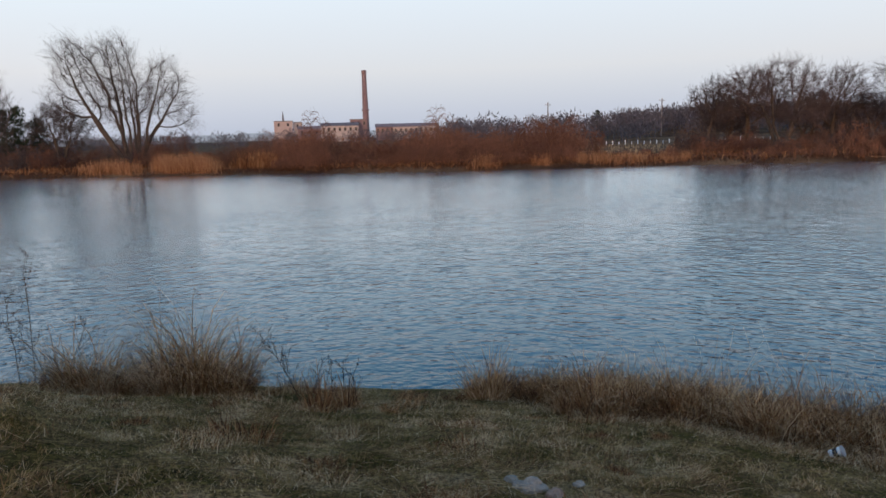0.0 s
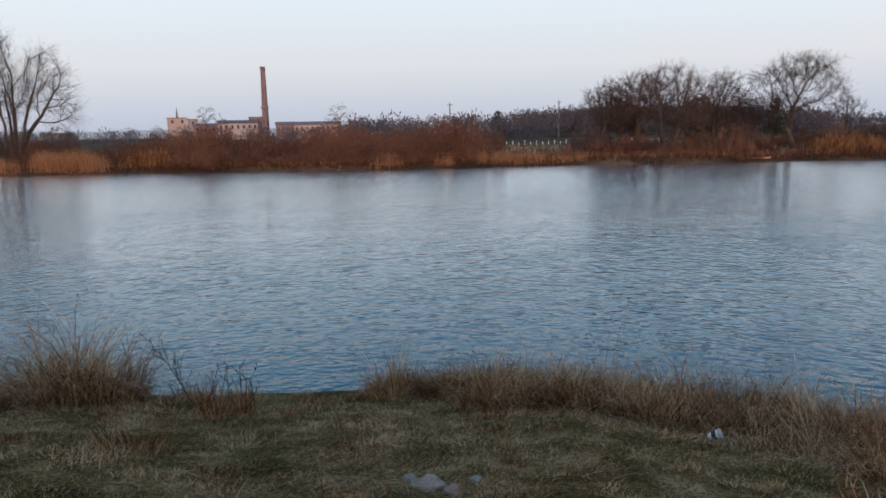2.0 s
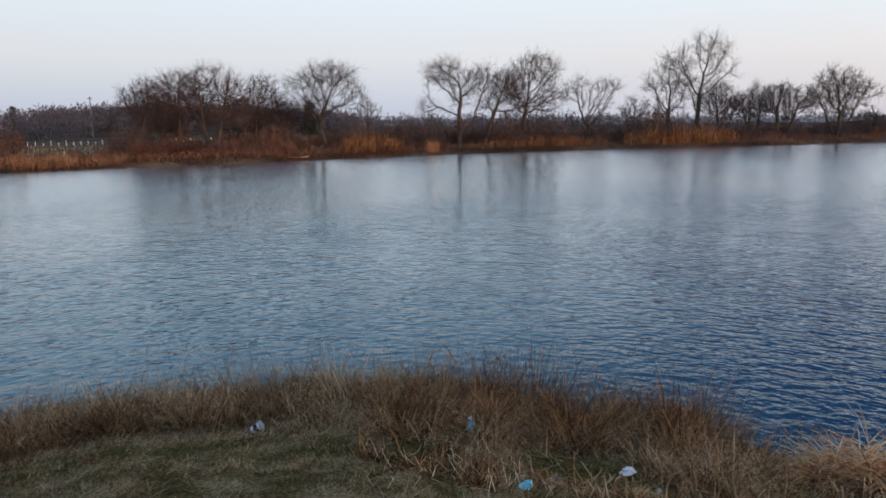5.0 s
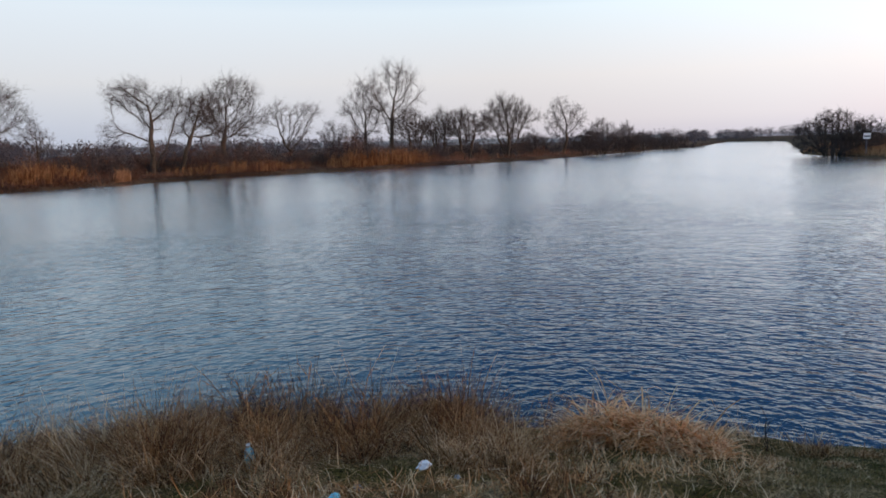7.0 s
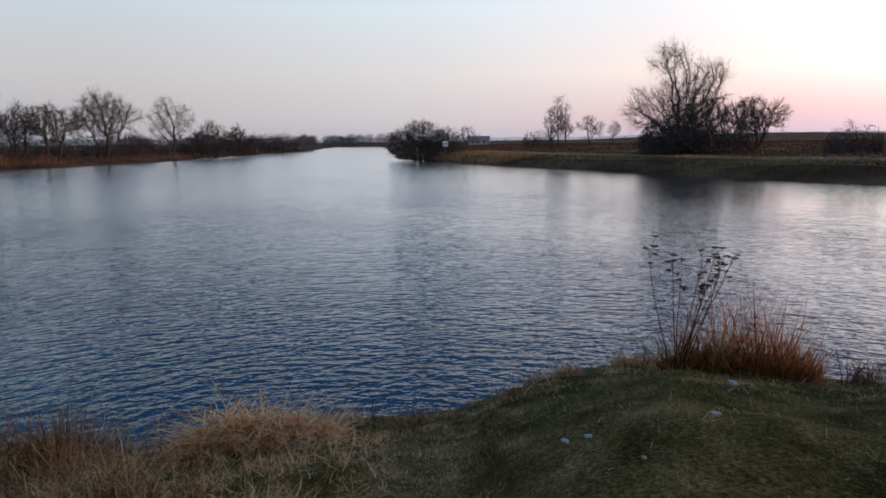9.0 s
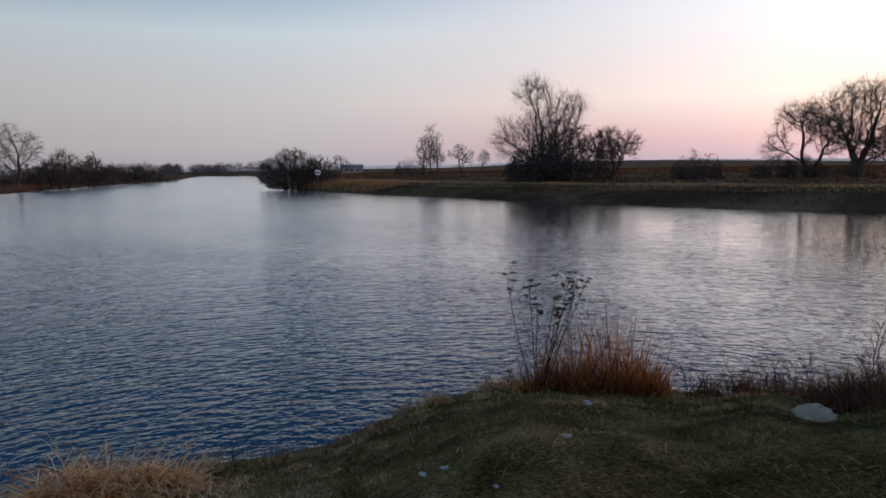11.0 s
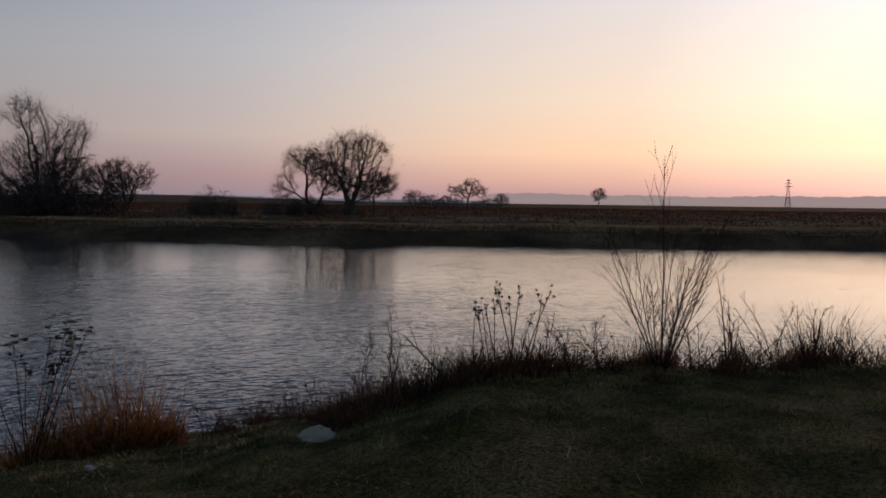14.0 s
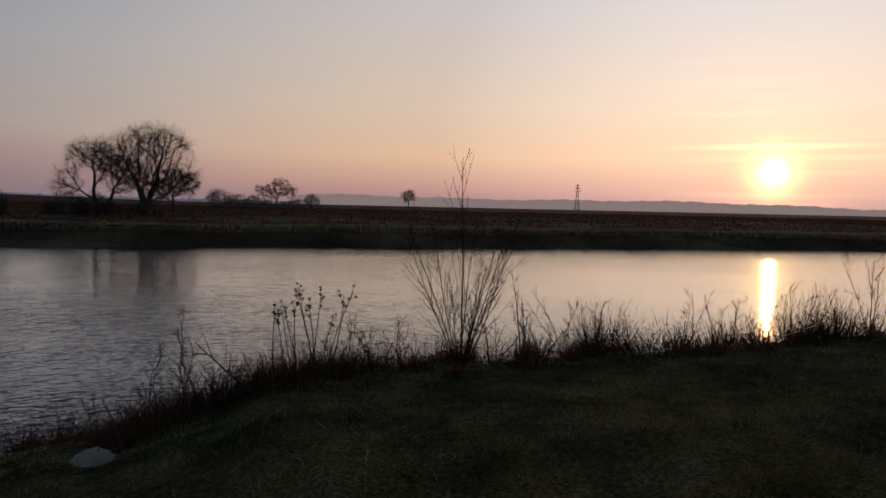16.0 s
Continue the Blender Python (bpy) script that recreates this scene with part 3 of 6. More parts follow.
def tree_meshes(bark, twigs, seed, H, W, lobes=None, stems=1, lean=0.08, fork=0.25, up=0.05, hang=0.0, wander=0.16, radius=None, spread=0.3, tilt=0.0, twig=0.008, points=700, sprays=4, long=0.115, fine=44, most=5200):
    """A bare tree: trunks, limbs, and a crown of thin branches and twigs."""
    rng = np.random.default_rng(seed)
    j = lambda v, k=0.05: v + rng.uniform(-k, k)
    if lobes is None and fork < 0.15:
        lobes = [(j(0), 0.5, 0.33, 0.46), (j(-0.26), j(0.4), 0.24, j(0.34)), (j(0.27), j(0.38), 0.22, j(0.34)), (j(0, 0.15), j(0.66), 0.2, 0.28)]
    elif lobes is None:
        lobes = [(j(0, 0.12), 0.8, j(0.28), 0.19), (j(-0.27), j(0.63), 0.22, j(0.19)), (j(0.28), j(0.6), 0.22, j(0.2)), (j(0), 0.56, 0.3, 0.24), (j(0, 0.3), j(0.42), 0.2, 0.13)]
    A = crown_points(rng, lobes, H, W, points)
    step = H / fine
    starts = []
    for s in range(stems):
        a = 2 * np.pi * (s + rng.uniform(-0.3, 0.3)) / stems
        k = lean * (rng.uniform(0.5, 1.2) if stems > 1 else rng.uniform(-1, 1))
        d = np.array([math.cos(a) * k + tilt, math.sin(a) * k * 0.8, 1.0])
        p0 = np.array([math.cos(a), math.sin(a), 0]) * spread * rng.uniform(0.3, 1) * (stems > 1) - np.array([0, 0, 0.25])
        m = max(3, int(fork * fine * rng.uniform(0.8, 1.15)))
        starts.append(grow(rng, p0, d, step * m, m, wander * 0.5, 0.0))
    P, par, D = skeleton(rng, A, starts, step, wander, up)
    runs, R = limbs_of(P, par, 0.009 * max(1.0, H / 12), 2.0)
    thick = max(r[2][0] for r in runs)
    k = min(max((radius or H * 0.026) / thick, 0.8), 3.0)
    trunk, wood, thin = [], [], []
    for root, pts, rad in runs:
        rad = rad * (1 + (k - 1) * np.sqrt(rad / thick))
        if root:
            rad[0] *= 1.35
            trunk.append((pts, rad))
        elif rad[0] > 0.045:
            wood.append((pts, rad))
        else:
            thin.append((pts, rad))
    ends = np.flatnonzero(R < 0.05 * max(1.0, H / 12))
    w = np.repeat(ends, sprays)
    w = w[P[w, 2] > 0.1 * H]
    if len(w) > most:
        w = rng.choice(w, most, replace=False)
    ln = H * long * rng.uniform(0.5, 1.35, len(w))
    T = grow_many(rng, P[w] - D[w] * (step * rng.uniform(0, 1, len(w)))[:, None], splayed_many(rng, D[w], rng.uniform(0.1, 0.75, len(w))), ln, 2, 0.16, up * 0.8 - hang)
    w2 = np.repeat(np.arange(len(w)), 2)
    p, d = along_many(T, w2, rng.uniform(0.15, 0.85, len(w2)))
    T2 = grow_many(rng, p, splayed_many(rng, d, rng.uniform(0.3, 0.8, len(w2))), ln[w2] * rng.uniform(0.25, 0.55, len(w2)), 1, 0.1, up - hang)
    crown = [tubes(thin, 3)] if thin else []
    crown += [ribbons(rng, tapered(T, twig, twig * 0.55)), ribbons(rng, tapered(T2, twig * 0.7, twig * 0.4))]
    return ([fast_mesh("trunk", *tubes([q], 8), bark, True) for q in trunk], fast_mesh("branchwork", *tubes(wood or thin[:1], 5), bark, True), fast_mesh("crown", *joined(crown), twigs))


def tapered(paths, r0, r1):
    s = np.linspace(0, 1, paths.shape[1])
    return [(p, r0 * (1 - s) + r1 * s) for p in paths]


def polar(az, d):
    return d * math.sin(radians(az)), d * math.cos(radians(az))


def bare_tree(az, d, top, width, seed, label, bark=None, twigs=None, group="", name="bare_tree", **kw):
    x, y = polar(az, d)
    z = ground_z(x, y)
    e = thing(name, x, y, z, label, "tree" if "tree" in name or "birch" in name or "willow" in name else "bush", group)
    e.rotation_euler = (0, 0, -radians(az))
    kw["twig"] = kw.get("twig", 0.0076) * min(2.4, max(1.0, d / 85))
    if d > 120:
        kw["points"] = int(kw.get("points", 700) * 0.5)
        kw.setdefault("most", int(150 * width))
    trunks, wood, crown = tree_meshes(bark or BARK, twigs or (HAZYTWIG if d > 120 else TWIG), seed, (top - z) * 0.955, width * 1.08, **kw)
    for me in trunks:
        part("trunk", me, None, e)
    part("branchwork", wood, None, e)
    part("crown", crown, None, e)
    return e


# ---- land ----
NX = [-900, -51, -37, -17, 1, 13, 27, 43, 62, 86, 113, 145, 252, 327, 540, 4600]
NY = [129, 81, 80, 76, 72, 71, 71, 67.5, 67, 60, 48, 36.5, 19, 10.5, 3, -330]
SX = [-900, -80, -22, 1, 19, 33, 45, 57, 68, 83, 95, 145, 200, 330, 470, 505, 560, 4600]
SY = [-600, -118, -84, -71, -58, -50, -40, -34.5, -31, -25, -22, -11.5, -15, -22, -29, -8, 12, 30]
RA = [-180, -174, -165, -145, -120, -95, -80, -60, -40, -33, -27, -22, -15, -7, 0, 15, 34, 55, 66, 72, 78, 92, 99, 104, 111, 116, 122, 128, 135, 145, 157, 166, 177, 180]
RR = [13.8, 15, 17, 25, 60, 200, 40, 17, 13.2, 12.4, 11.3, 10.8, 10.25, 9.8, 9.55, 9.4, 9.2, 8.9, 8.7, 8.5, 8.5, 8.7, 8.8, 9.7, 10.9, 11.4, 11.4, 11.3, 11.9, 11.5, 12, 12.5, 13.5, 13.8]


def waves(x, y, s):
    return (np.sin(x * s + 1.3) * np.cos(y * s * 1.13 + 0.4) + 0.6 * np.sin(x * s * 2.3 + y * s * 1.7) + 0.4 * np.cos(x * s * 3.9 - y * s * 4.3 + 2)) / 2


def near_shore(x, y):
    """Distance inland from the near water's edge, and how far round the spit it is."""
    az = np.degrees(np.arctan2(x, y))
    r = np.hypot(x, y)
    return np.interp(az, RA, RR) - r + 0.12 * waves(az, r * 0, 0.31), az


def land(x, y):
    dc, az = near_shore(x, y)
    dn = y - np.interp(x, NX, NY) + 0.8 * waves(x, y * 0, 0.21)
    ds = (np.interp(x, SX, SY) - y) * 0.84 + 0.6 * waves(x, y * 0, 0.27)
    hn = np.interp(dn, [-6, 0, 0.5, 1.5, 8, 250, 600, 4600], [-1.6, 0, 0.4, 0.6, 0.8, 0.9, 2.2, 3.0])
    hs = np.interp(ds, [-6, 0, 2.5, 7, 16, 30, 400, 4600], [-1.6, 0, 0.9, 1.45, 1.75, 2.2, 2.5, 3.0])
    gentle = np.interp(dc, [-5, 0, 1, 2, 3, 4.5, 5.2, 7, 9, 12, 60], [-1.6, 0, 0.25, 0.5, 0.85, 1.2, 1.4, 1.8, 2.0, 2.1, 2.2])
    steep = np.interp(dc, [-5, 0, 1, 2.5, 4.5, 7, 10, 60], [-1.6, 0, 0.6, 1.3, 1.85, 2.0, 2.05, 2.2])
    k = np.clip((np.where(az < -120, az + 360, az) - 138) / 12, 0, 1)
    hc = gentle * (1 - k) + steep * k + np.where(dc > 0.2, 0.035 * waves(x, y, 2.1), 0)
    wood = 6.0 * np.exp(-(((x - 120) / 75) ** 2 + ((y - 300) / 60) ** 2))
    rise = 5.0 * np.exp(-(((x - 570) / 200) ** 2 + ((y + 370) / 120) ** 2))
    h = np.maximum(np.maximum(hn, hs), hc)
    return np.where(h > 0.3, h + 0.1 * waves(x, y, 0.13) * (np.hypot(x, y) > 40) + wood + rise, h)


def ground_z(x, y):
    return float(land(np.array([x]), np.array([y]))[0])


na = 400
rr = np.concatenate([[0.002], np.geomspace(0.6, 4600, 230)])
aa = np.linspace(0, 2 * np.pi, na, endpoint=False)
RG, AG = np.meshgrid(rr, aa, indexing="ij")
XG, YG = RG * np.sin(AG), RG * np.cos(AG)
idx = np.arange(RG.size).reshape(RG.shape)
turn = np.roll(idx, -1, 1)
quads = np.stack([idx[:-1], turn[:-1], turn[1:], idx[1:]], -1).reshape(-1, 4)
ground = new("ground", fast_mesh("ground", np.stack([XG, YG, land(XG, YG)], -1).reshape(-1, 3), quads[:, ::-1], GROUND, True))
tagged(ground, "river banks and flat fields with worn winter grass", "ground", kind="structure")
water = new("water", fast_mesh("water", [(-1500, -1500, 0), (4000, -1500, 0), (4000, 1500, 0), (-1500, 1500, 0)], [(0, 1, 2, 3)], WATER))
tagged(water, "dark blue river water with small wind ripples", "water", kind="structure")


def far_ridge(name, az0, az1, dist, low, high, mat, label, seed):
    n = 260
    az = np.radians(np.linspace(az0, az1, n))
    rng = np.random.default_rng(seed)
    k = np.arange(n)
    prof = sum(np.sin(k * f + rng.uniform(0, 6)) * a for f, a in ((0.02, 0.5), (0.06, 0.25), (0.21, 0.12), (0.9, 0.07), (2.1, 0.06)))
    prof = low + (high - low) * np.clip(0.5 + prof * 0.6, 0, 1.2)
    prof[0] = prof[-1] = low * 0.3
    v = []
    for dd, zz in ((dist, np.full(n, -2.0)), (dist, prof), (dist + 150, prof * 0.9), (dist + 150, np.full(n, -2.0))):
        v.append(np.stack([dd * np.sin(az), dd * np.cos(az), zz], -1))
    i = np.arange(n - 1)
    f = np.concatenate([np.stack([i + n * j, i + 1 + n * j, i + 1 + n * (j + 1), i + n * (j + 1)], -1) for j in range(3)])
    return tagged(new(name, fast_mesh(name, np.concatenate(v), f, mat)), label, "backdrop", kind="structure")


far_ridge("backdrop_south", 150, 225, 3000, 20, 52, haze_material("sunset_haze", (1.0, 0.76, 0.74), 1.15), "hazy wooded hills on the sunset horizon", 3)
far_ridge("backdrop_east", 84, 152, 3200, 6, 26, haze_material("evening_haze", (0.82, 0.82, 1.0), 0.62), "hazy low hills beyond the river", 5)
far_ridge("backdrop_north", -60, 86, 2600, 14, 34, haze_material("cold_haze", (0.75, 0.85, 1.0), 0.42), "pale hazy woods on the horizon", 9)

# ---- trees of the far bank ----
BANKS = "bare trees along the river"
willow = dict(stems=9, lean=0.42, fork=0.12, up=0.03, hang=0.08, spread=1.1, radius=0.62, points=1700, most=13000, lobes=[(-0.35, 0.78, 0.17, 0.2), (-0.09, 0.79, 0.19, 0.21), (0.25, 0.58, 0.18, 0.26), (-0.43, 0.46, 0.13, 0.17), (0.37, 0.36, 0.09, 0.2), (-0.05, 0.52, 0.26, 0.24)])
bare_tree(336.6, 97, 17.8, 15.6, 11, "large spreading bare willow with several leaning trunks", name="willow_tree", group=BANKS, **willow)
bare_tree(332.0, 103, 9.5, 8, 12, "bare grey tree standing behind the reeds", group=BANKS, stems=3, lean=0.3)
bare_tree(327.6, 101, 13.6, 5, 13, "thin pale birch with few branches", name="birch_tree", bark=PALEBARK, group=BANKS, lean=0.15, up=0.2)
bare_tree(20.9, 92, 10.2, 5.5, 14, "dead tree with short broken limbs", group=BANKS, wander=0.2, up=0.08)
bare_tree(23.2, 95, 11.2, 10.5, 15, "bare round-crowned tree on the river bank", group=BANKS, twigs=REDTWIG, fork=0.25)
bare_tree(25.7, 92, 11.8, 12.5, 16, "bare wide-crowned tree with a dark double trunk", group=BANKS, twigs=REDTWIG, stems=3, lean=0.35, fork=0.22, spread=0.5)
bare_tree(29.3, 97, 11.0, 8.5, 17, "slim bare tree with a light crown", group=BANKS, twigs=REDTWIG, fork=0.3)
bare_tree(31.3, 98, 7.6, 7, 18, "low bare tree in the scrub", group=BANKS, stems=3, lean=0.35)
bare_tree(27.4, 99, 8.0, 8, 118, "low bare tree in dense scrub", group=BANKS, stems=4, lean=0.35)
bare_tree(22.0, 99, 7.6, 7, 119, "low bare tree in dense scrub", group=BANKS, stems=4, lean=0.35)
bare_tree(34.5, 92, 12.5, 10, 19, "tall bare oak with a straight trunk and level limbs", group=BANKS, fork=0.3, wander=0.26, lobes=[(0.05, 0.8, 0.36, 0.18), (-0.32, 0.72, 0.18, 0.13), (0.34, 0.6, 0.16, 0.2), (-0.1, 0.5, 0.33, 0.13)])
bare_tree(37.9, 165, 10.9, 6, 20, "small bare tree standing far off in the meadow", group=BANKS)
bare_tree(45.2, 100, 13.6, 9.5, 21, "bare tree with a forked trunk at the water", group=BANKS, stems=2, lean=0.2, fork=0.36, wander=0.26, spread=0.3, lobes=[(-0.22, 0.83, 0.28, 0.16), (0.25, 0.74, 0.24, 0.19), (-0.43, 0.46, 0.13, 0.13), (0.0, 0.6, 0.2, 0.14)])
bare_tree(46.9, 102, 12.3, 8.5, 22, "bare tree leaning out along the bank", group=BANKS, fork=0.4, tilt=0.55, wander=0.24, lobes=[(0.42, 0.74, 0.28, 0.22), (0.6, 0.5, 0.14, 0.16), (0.15, 0.55, 0.2, 0.14)])
bare_tree(50.6, 112, 15.3, 11, 23, "tall bare tree with an open oval crown", group=BANKS, fork=0.28, wander=0.22, lobes=[(0.1, 0.79, 0.36, 0.2), (-0.22, 0.64, 0.27, 0.19), (0.27, 0.5, 0.25, 0.18), (0.0, 0.44, 0.3, 0.13)])
bare_tree(56.0, 125, 12.6, 9.5, 24, "crooked bare tree with a dark ivy-grown base", group=BANKS, fork=0.4, tilt=-0.25, wander=0.32, lobes=[(-0.35, 0.77, 0.28, 0.2), (0.16, 0.8, 0.28, 0.16), (0.0, 0.52, 0.28, 0.14)])
bare_tree(58.9, 165, 10.8, 7, 25, "pale bare tree far behind the bank", group=BANKS)
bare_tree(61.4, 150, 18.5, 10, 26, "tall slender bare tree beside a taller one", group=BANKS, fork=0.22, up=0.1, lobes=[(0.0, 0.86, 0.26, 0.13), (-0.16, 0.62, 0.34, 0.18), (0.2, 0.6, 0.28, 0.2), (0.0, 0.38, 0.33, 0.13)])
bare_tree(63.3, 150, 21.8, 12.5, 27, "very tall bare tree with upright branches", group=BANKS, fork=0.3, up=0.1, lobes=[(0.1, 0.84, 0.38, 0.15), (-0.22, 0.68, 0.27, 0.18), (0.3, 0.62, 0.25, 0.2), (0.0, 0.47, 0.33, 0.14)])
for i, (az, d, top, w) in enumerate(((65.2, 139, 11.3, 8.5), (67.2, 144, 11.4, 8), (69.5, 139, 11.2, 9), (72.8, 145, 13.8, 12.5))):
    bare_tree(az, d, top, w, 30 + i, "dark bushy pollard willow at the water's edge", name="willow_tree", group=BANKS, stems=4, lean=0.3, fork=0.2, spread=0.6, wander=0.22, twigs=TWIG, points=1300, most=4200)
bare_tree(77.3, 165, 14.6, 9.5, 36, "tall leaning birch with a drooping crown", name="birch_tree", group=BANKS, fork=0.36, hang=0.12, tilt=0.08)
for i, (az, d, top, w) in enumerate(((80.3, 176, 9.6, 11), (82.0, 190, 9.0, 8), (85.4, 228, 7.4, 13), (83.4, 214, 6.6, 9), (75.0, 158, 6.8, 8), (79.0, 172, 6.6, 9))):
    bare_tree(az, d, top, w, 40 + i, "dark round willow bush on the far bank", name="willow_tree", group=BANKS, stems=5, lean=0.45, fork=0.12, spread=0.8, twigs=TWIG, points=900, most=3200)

# ---- trees of the headland and the meadow ----
MEADOW = "bare trees on the meadow"
bare_tree(96.4, 128, 8.2, 11.5, 50, "broad dark willow bush on the tip of the headland", name="willow_bush", group=MEADOW, stems=8, lean=0.6, fork=0.1, spread=1.5, twigs=TWIG, points=1800, most=7000)
bare_tree(98.2, 127, 6.6, 8, 51, "dark willow bush behind the reeds", name="willow_bush", group=MEADOW, stems=6, lean=0.5, fork=0.1, spread=1.2, twigs=TWIG, points=1200, most=4000)
bare_tree(100.1, 125, 6.3, 5, 52, "small open bare tree with a curled crown", group=MEADOW, fork=0.4)
for i, (az, top) in enumerate(((107.0, 10.6), (107.6, 13.2), (108.15, 11.6))):
    bare_tree(az, 150 + i, top, 5.0, 53 + 200 * i, "tall slim bare birch in a group", name="birch_tree", group=MEADOW, lean=0.05, fork=0.1, up=0.14, points=800, radius=0.16, lobes=[(0.0, 0.86, 0.17, 0.13), (-0.05, 0.62, 0.3, 0.18), (0.05, 0.38, 0.33, 0.16), (0.0, 0.22, 0.2, 0.08)])
bare_tree(110.1, 170, 9.5, 6, 54, "pale young tree with an open crown", group=MEADOW, stems=2, lean=0.2)
bare_tree(111.9, 180, 8.2, 3.2, 55, "thin young tree standing alone", group=MEADOW)
bare_tree(114.3, 176, 5.5, 4.5, 56, "low bare bush in the field", name="bush", group=MEADOW, stems=5, lean=0.4, fork=0.1)
bare_tree(117.1, 92, 15.4, 11.5, 58, "huge dark willow with many crossing limbs", name="willow_tree", group=MEADOW, stems=3, lean=0.2, fork=0.16, spread=0.7, wander=0.2, radius=0.45, points=2000, most=20000, lobes=[(-0.14, 0.84, 0.2, 0.15), (0.22, 0.7, 0.19, 0.15), (-0.42, 0.41, 0.16, 0.19), (0.0, 0.4, 0.34, 0.36), (0.24, 0.3, 0.16, 0.26)])
bare_tree(122.0, 94, 8.8, 7.5, 60, "pale bare tree with slanting stems", group=MEADOW, twigs=REDTWIG, stems=4, lean=0.5, fork=0.3, spread=0.4, up=0.18)
bare_tree(139.1, 84, 12.5, 10.5, 62, "large bare oak with twisting limbs", group=MEADOW, stems=2, lean=0.12, fork=0.2, wander=0.3, spread=0.5, radius=0.46, points=1000, most=6500, lobes=[(0.06, 0.8, 0.36, 0.19), (0.36, 0.45, 0.14, 0.28), (-0.3, 0.62, 0.22, 0.24), (0.0, 0.48, 0.33, 0.24)])
bare_tree(136.2, 86, 10.8, 8.5, 63, "bare oak with low crooked limbs", group=MEADOW, stems=2, lean=0.2, fork=0.14, wander=0.28, spread=0.6, points=600, lobes=[(-0.1, 0.76, 0.32, 0.2), (-0.38, 0.4, 0.17, 0.22), (0.2, 0.5, 0.28, 0.26)])
bare_tree(141.0, 86, 7.6, 6, 64, "small twisted bare tree beside an oak", group=MEADOW, fork=0.18, wander=0.24)
for i, (az, d, top, w) in enumerate(((144.3, 150, 6.9, 6), (145.9, 150, 5.8, 7.5), (148.6, 150, 9.3, 8.8), (147.2, 151, 5.6, 7), (150.0, 153, 5.0, 6), (151.3, 240, 7.3, 5.5), (159.1, 380, 13.0, 9))):
    bare_tree(az, d, top, w, 70 + i, "round bare tree standing out in the fields", group=MEADOW, stems=1 if w > 8 else 4, lean=0.06 if w > 8 else 0.5, fork=0.18 if w > 8 else 0.1, most=2400)


def pine(az, d, top, width, seed):
    x, y = polar(az, d)
    z = ground_z(x, y)
    rng = np.random.default_rng(seed)
    H = top - z
    e = thing("pine_tree", x, y, z, "dark green pine standing behind bare scrub", "tree", BANKS)
    path = grow(rng, np.zeros(3), np.array([0, 0, 1.0]), H, 8, 0.03, 0)
    part("trunk", fast_mesh("trunk", *tubes([(path, np.linspace(0.22, 0.03, 9))], 7), BARK, True), None, e)
    limbs, P, A = [], [], []
    for i in range(46):
        t = 0.22 + 0.76 * i / 46
        p, _ = along(path, t)
        a = i * 2.4
        pa = grow(rng, p, np.array([math.cos(a), math.sin(a), 0.15]), width * 0.5 * (1.08 - t) ** 0.6 * rng.uniform(0.7, 1.1), 4, 0.1, 0.03)
        limbs.append((pa, np.linspace(0.04, 0.012, 5)))
        for _ in range(55):
            q, _ = along(pa, rng.uniform(0.15, 1))
            P.append(q + rng.normal(0, 0.12, 3))
    P = np.array(P)
    n = len(P)
    part("branchwork", fast_mesh("branchwork", *tubes(limbs, 4), BARK), None, e)
    part("crown", fast_mesh("crown", *blades(rng, P, rng.uniform(0.25, 0.5, n), np.full(n, 0.09), rng.uniform(0, 1.4, n), rng.uniform(-0.3, 0.5, n), 1), PINE), None, e)


pine(329.3, 115, 9.3, 6.5, 1)
pine(330.6, 118, 7.6, 5.5, 2)
pine(327.9, 117, 8.0, 6, 3)
pine(326.9, 113, 9.2, 7.5, 6)
pine(328.6, 112, 8.6, 7.0, 7)
pine(33.1, 112, 7.5, 4.5, 4)
pine(12.6, 240, 10.5, 6.5, 5)

# ---- scrub of the far bank ----


def dome(P, H, W, seed):
    """Keeps the twigs of a bush inside a lumpy dome."""
    q = P / np.array([W * 0.5, W * 0.5, H * 0.95])
    e = np.linalg.norm(q, axis=-1) + 1e-6
    u = q / e[..., None]
    r = e / (1 + 0.12 * np.sin(u[..., 0] * 5 + seed) * np.cos(u[..., 1] * 5 + seed))
    k = np.where(r > 0.75, (0.75 + 0.27 * np.tanh((r - 0.75) / 0.45)) / r, 1.0)
    return P * k[..., None]


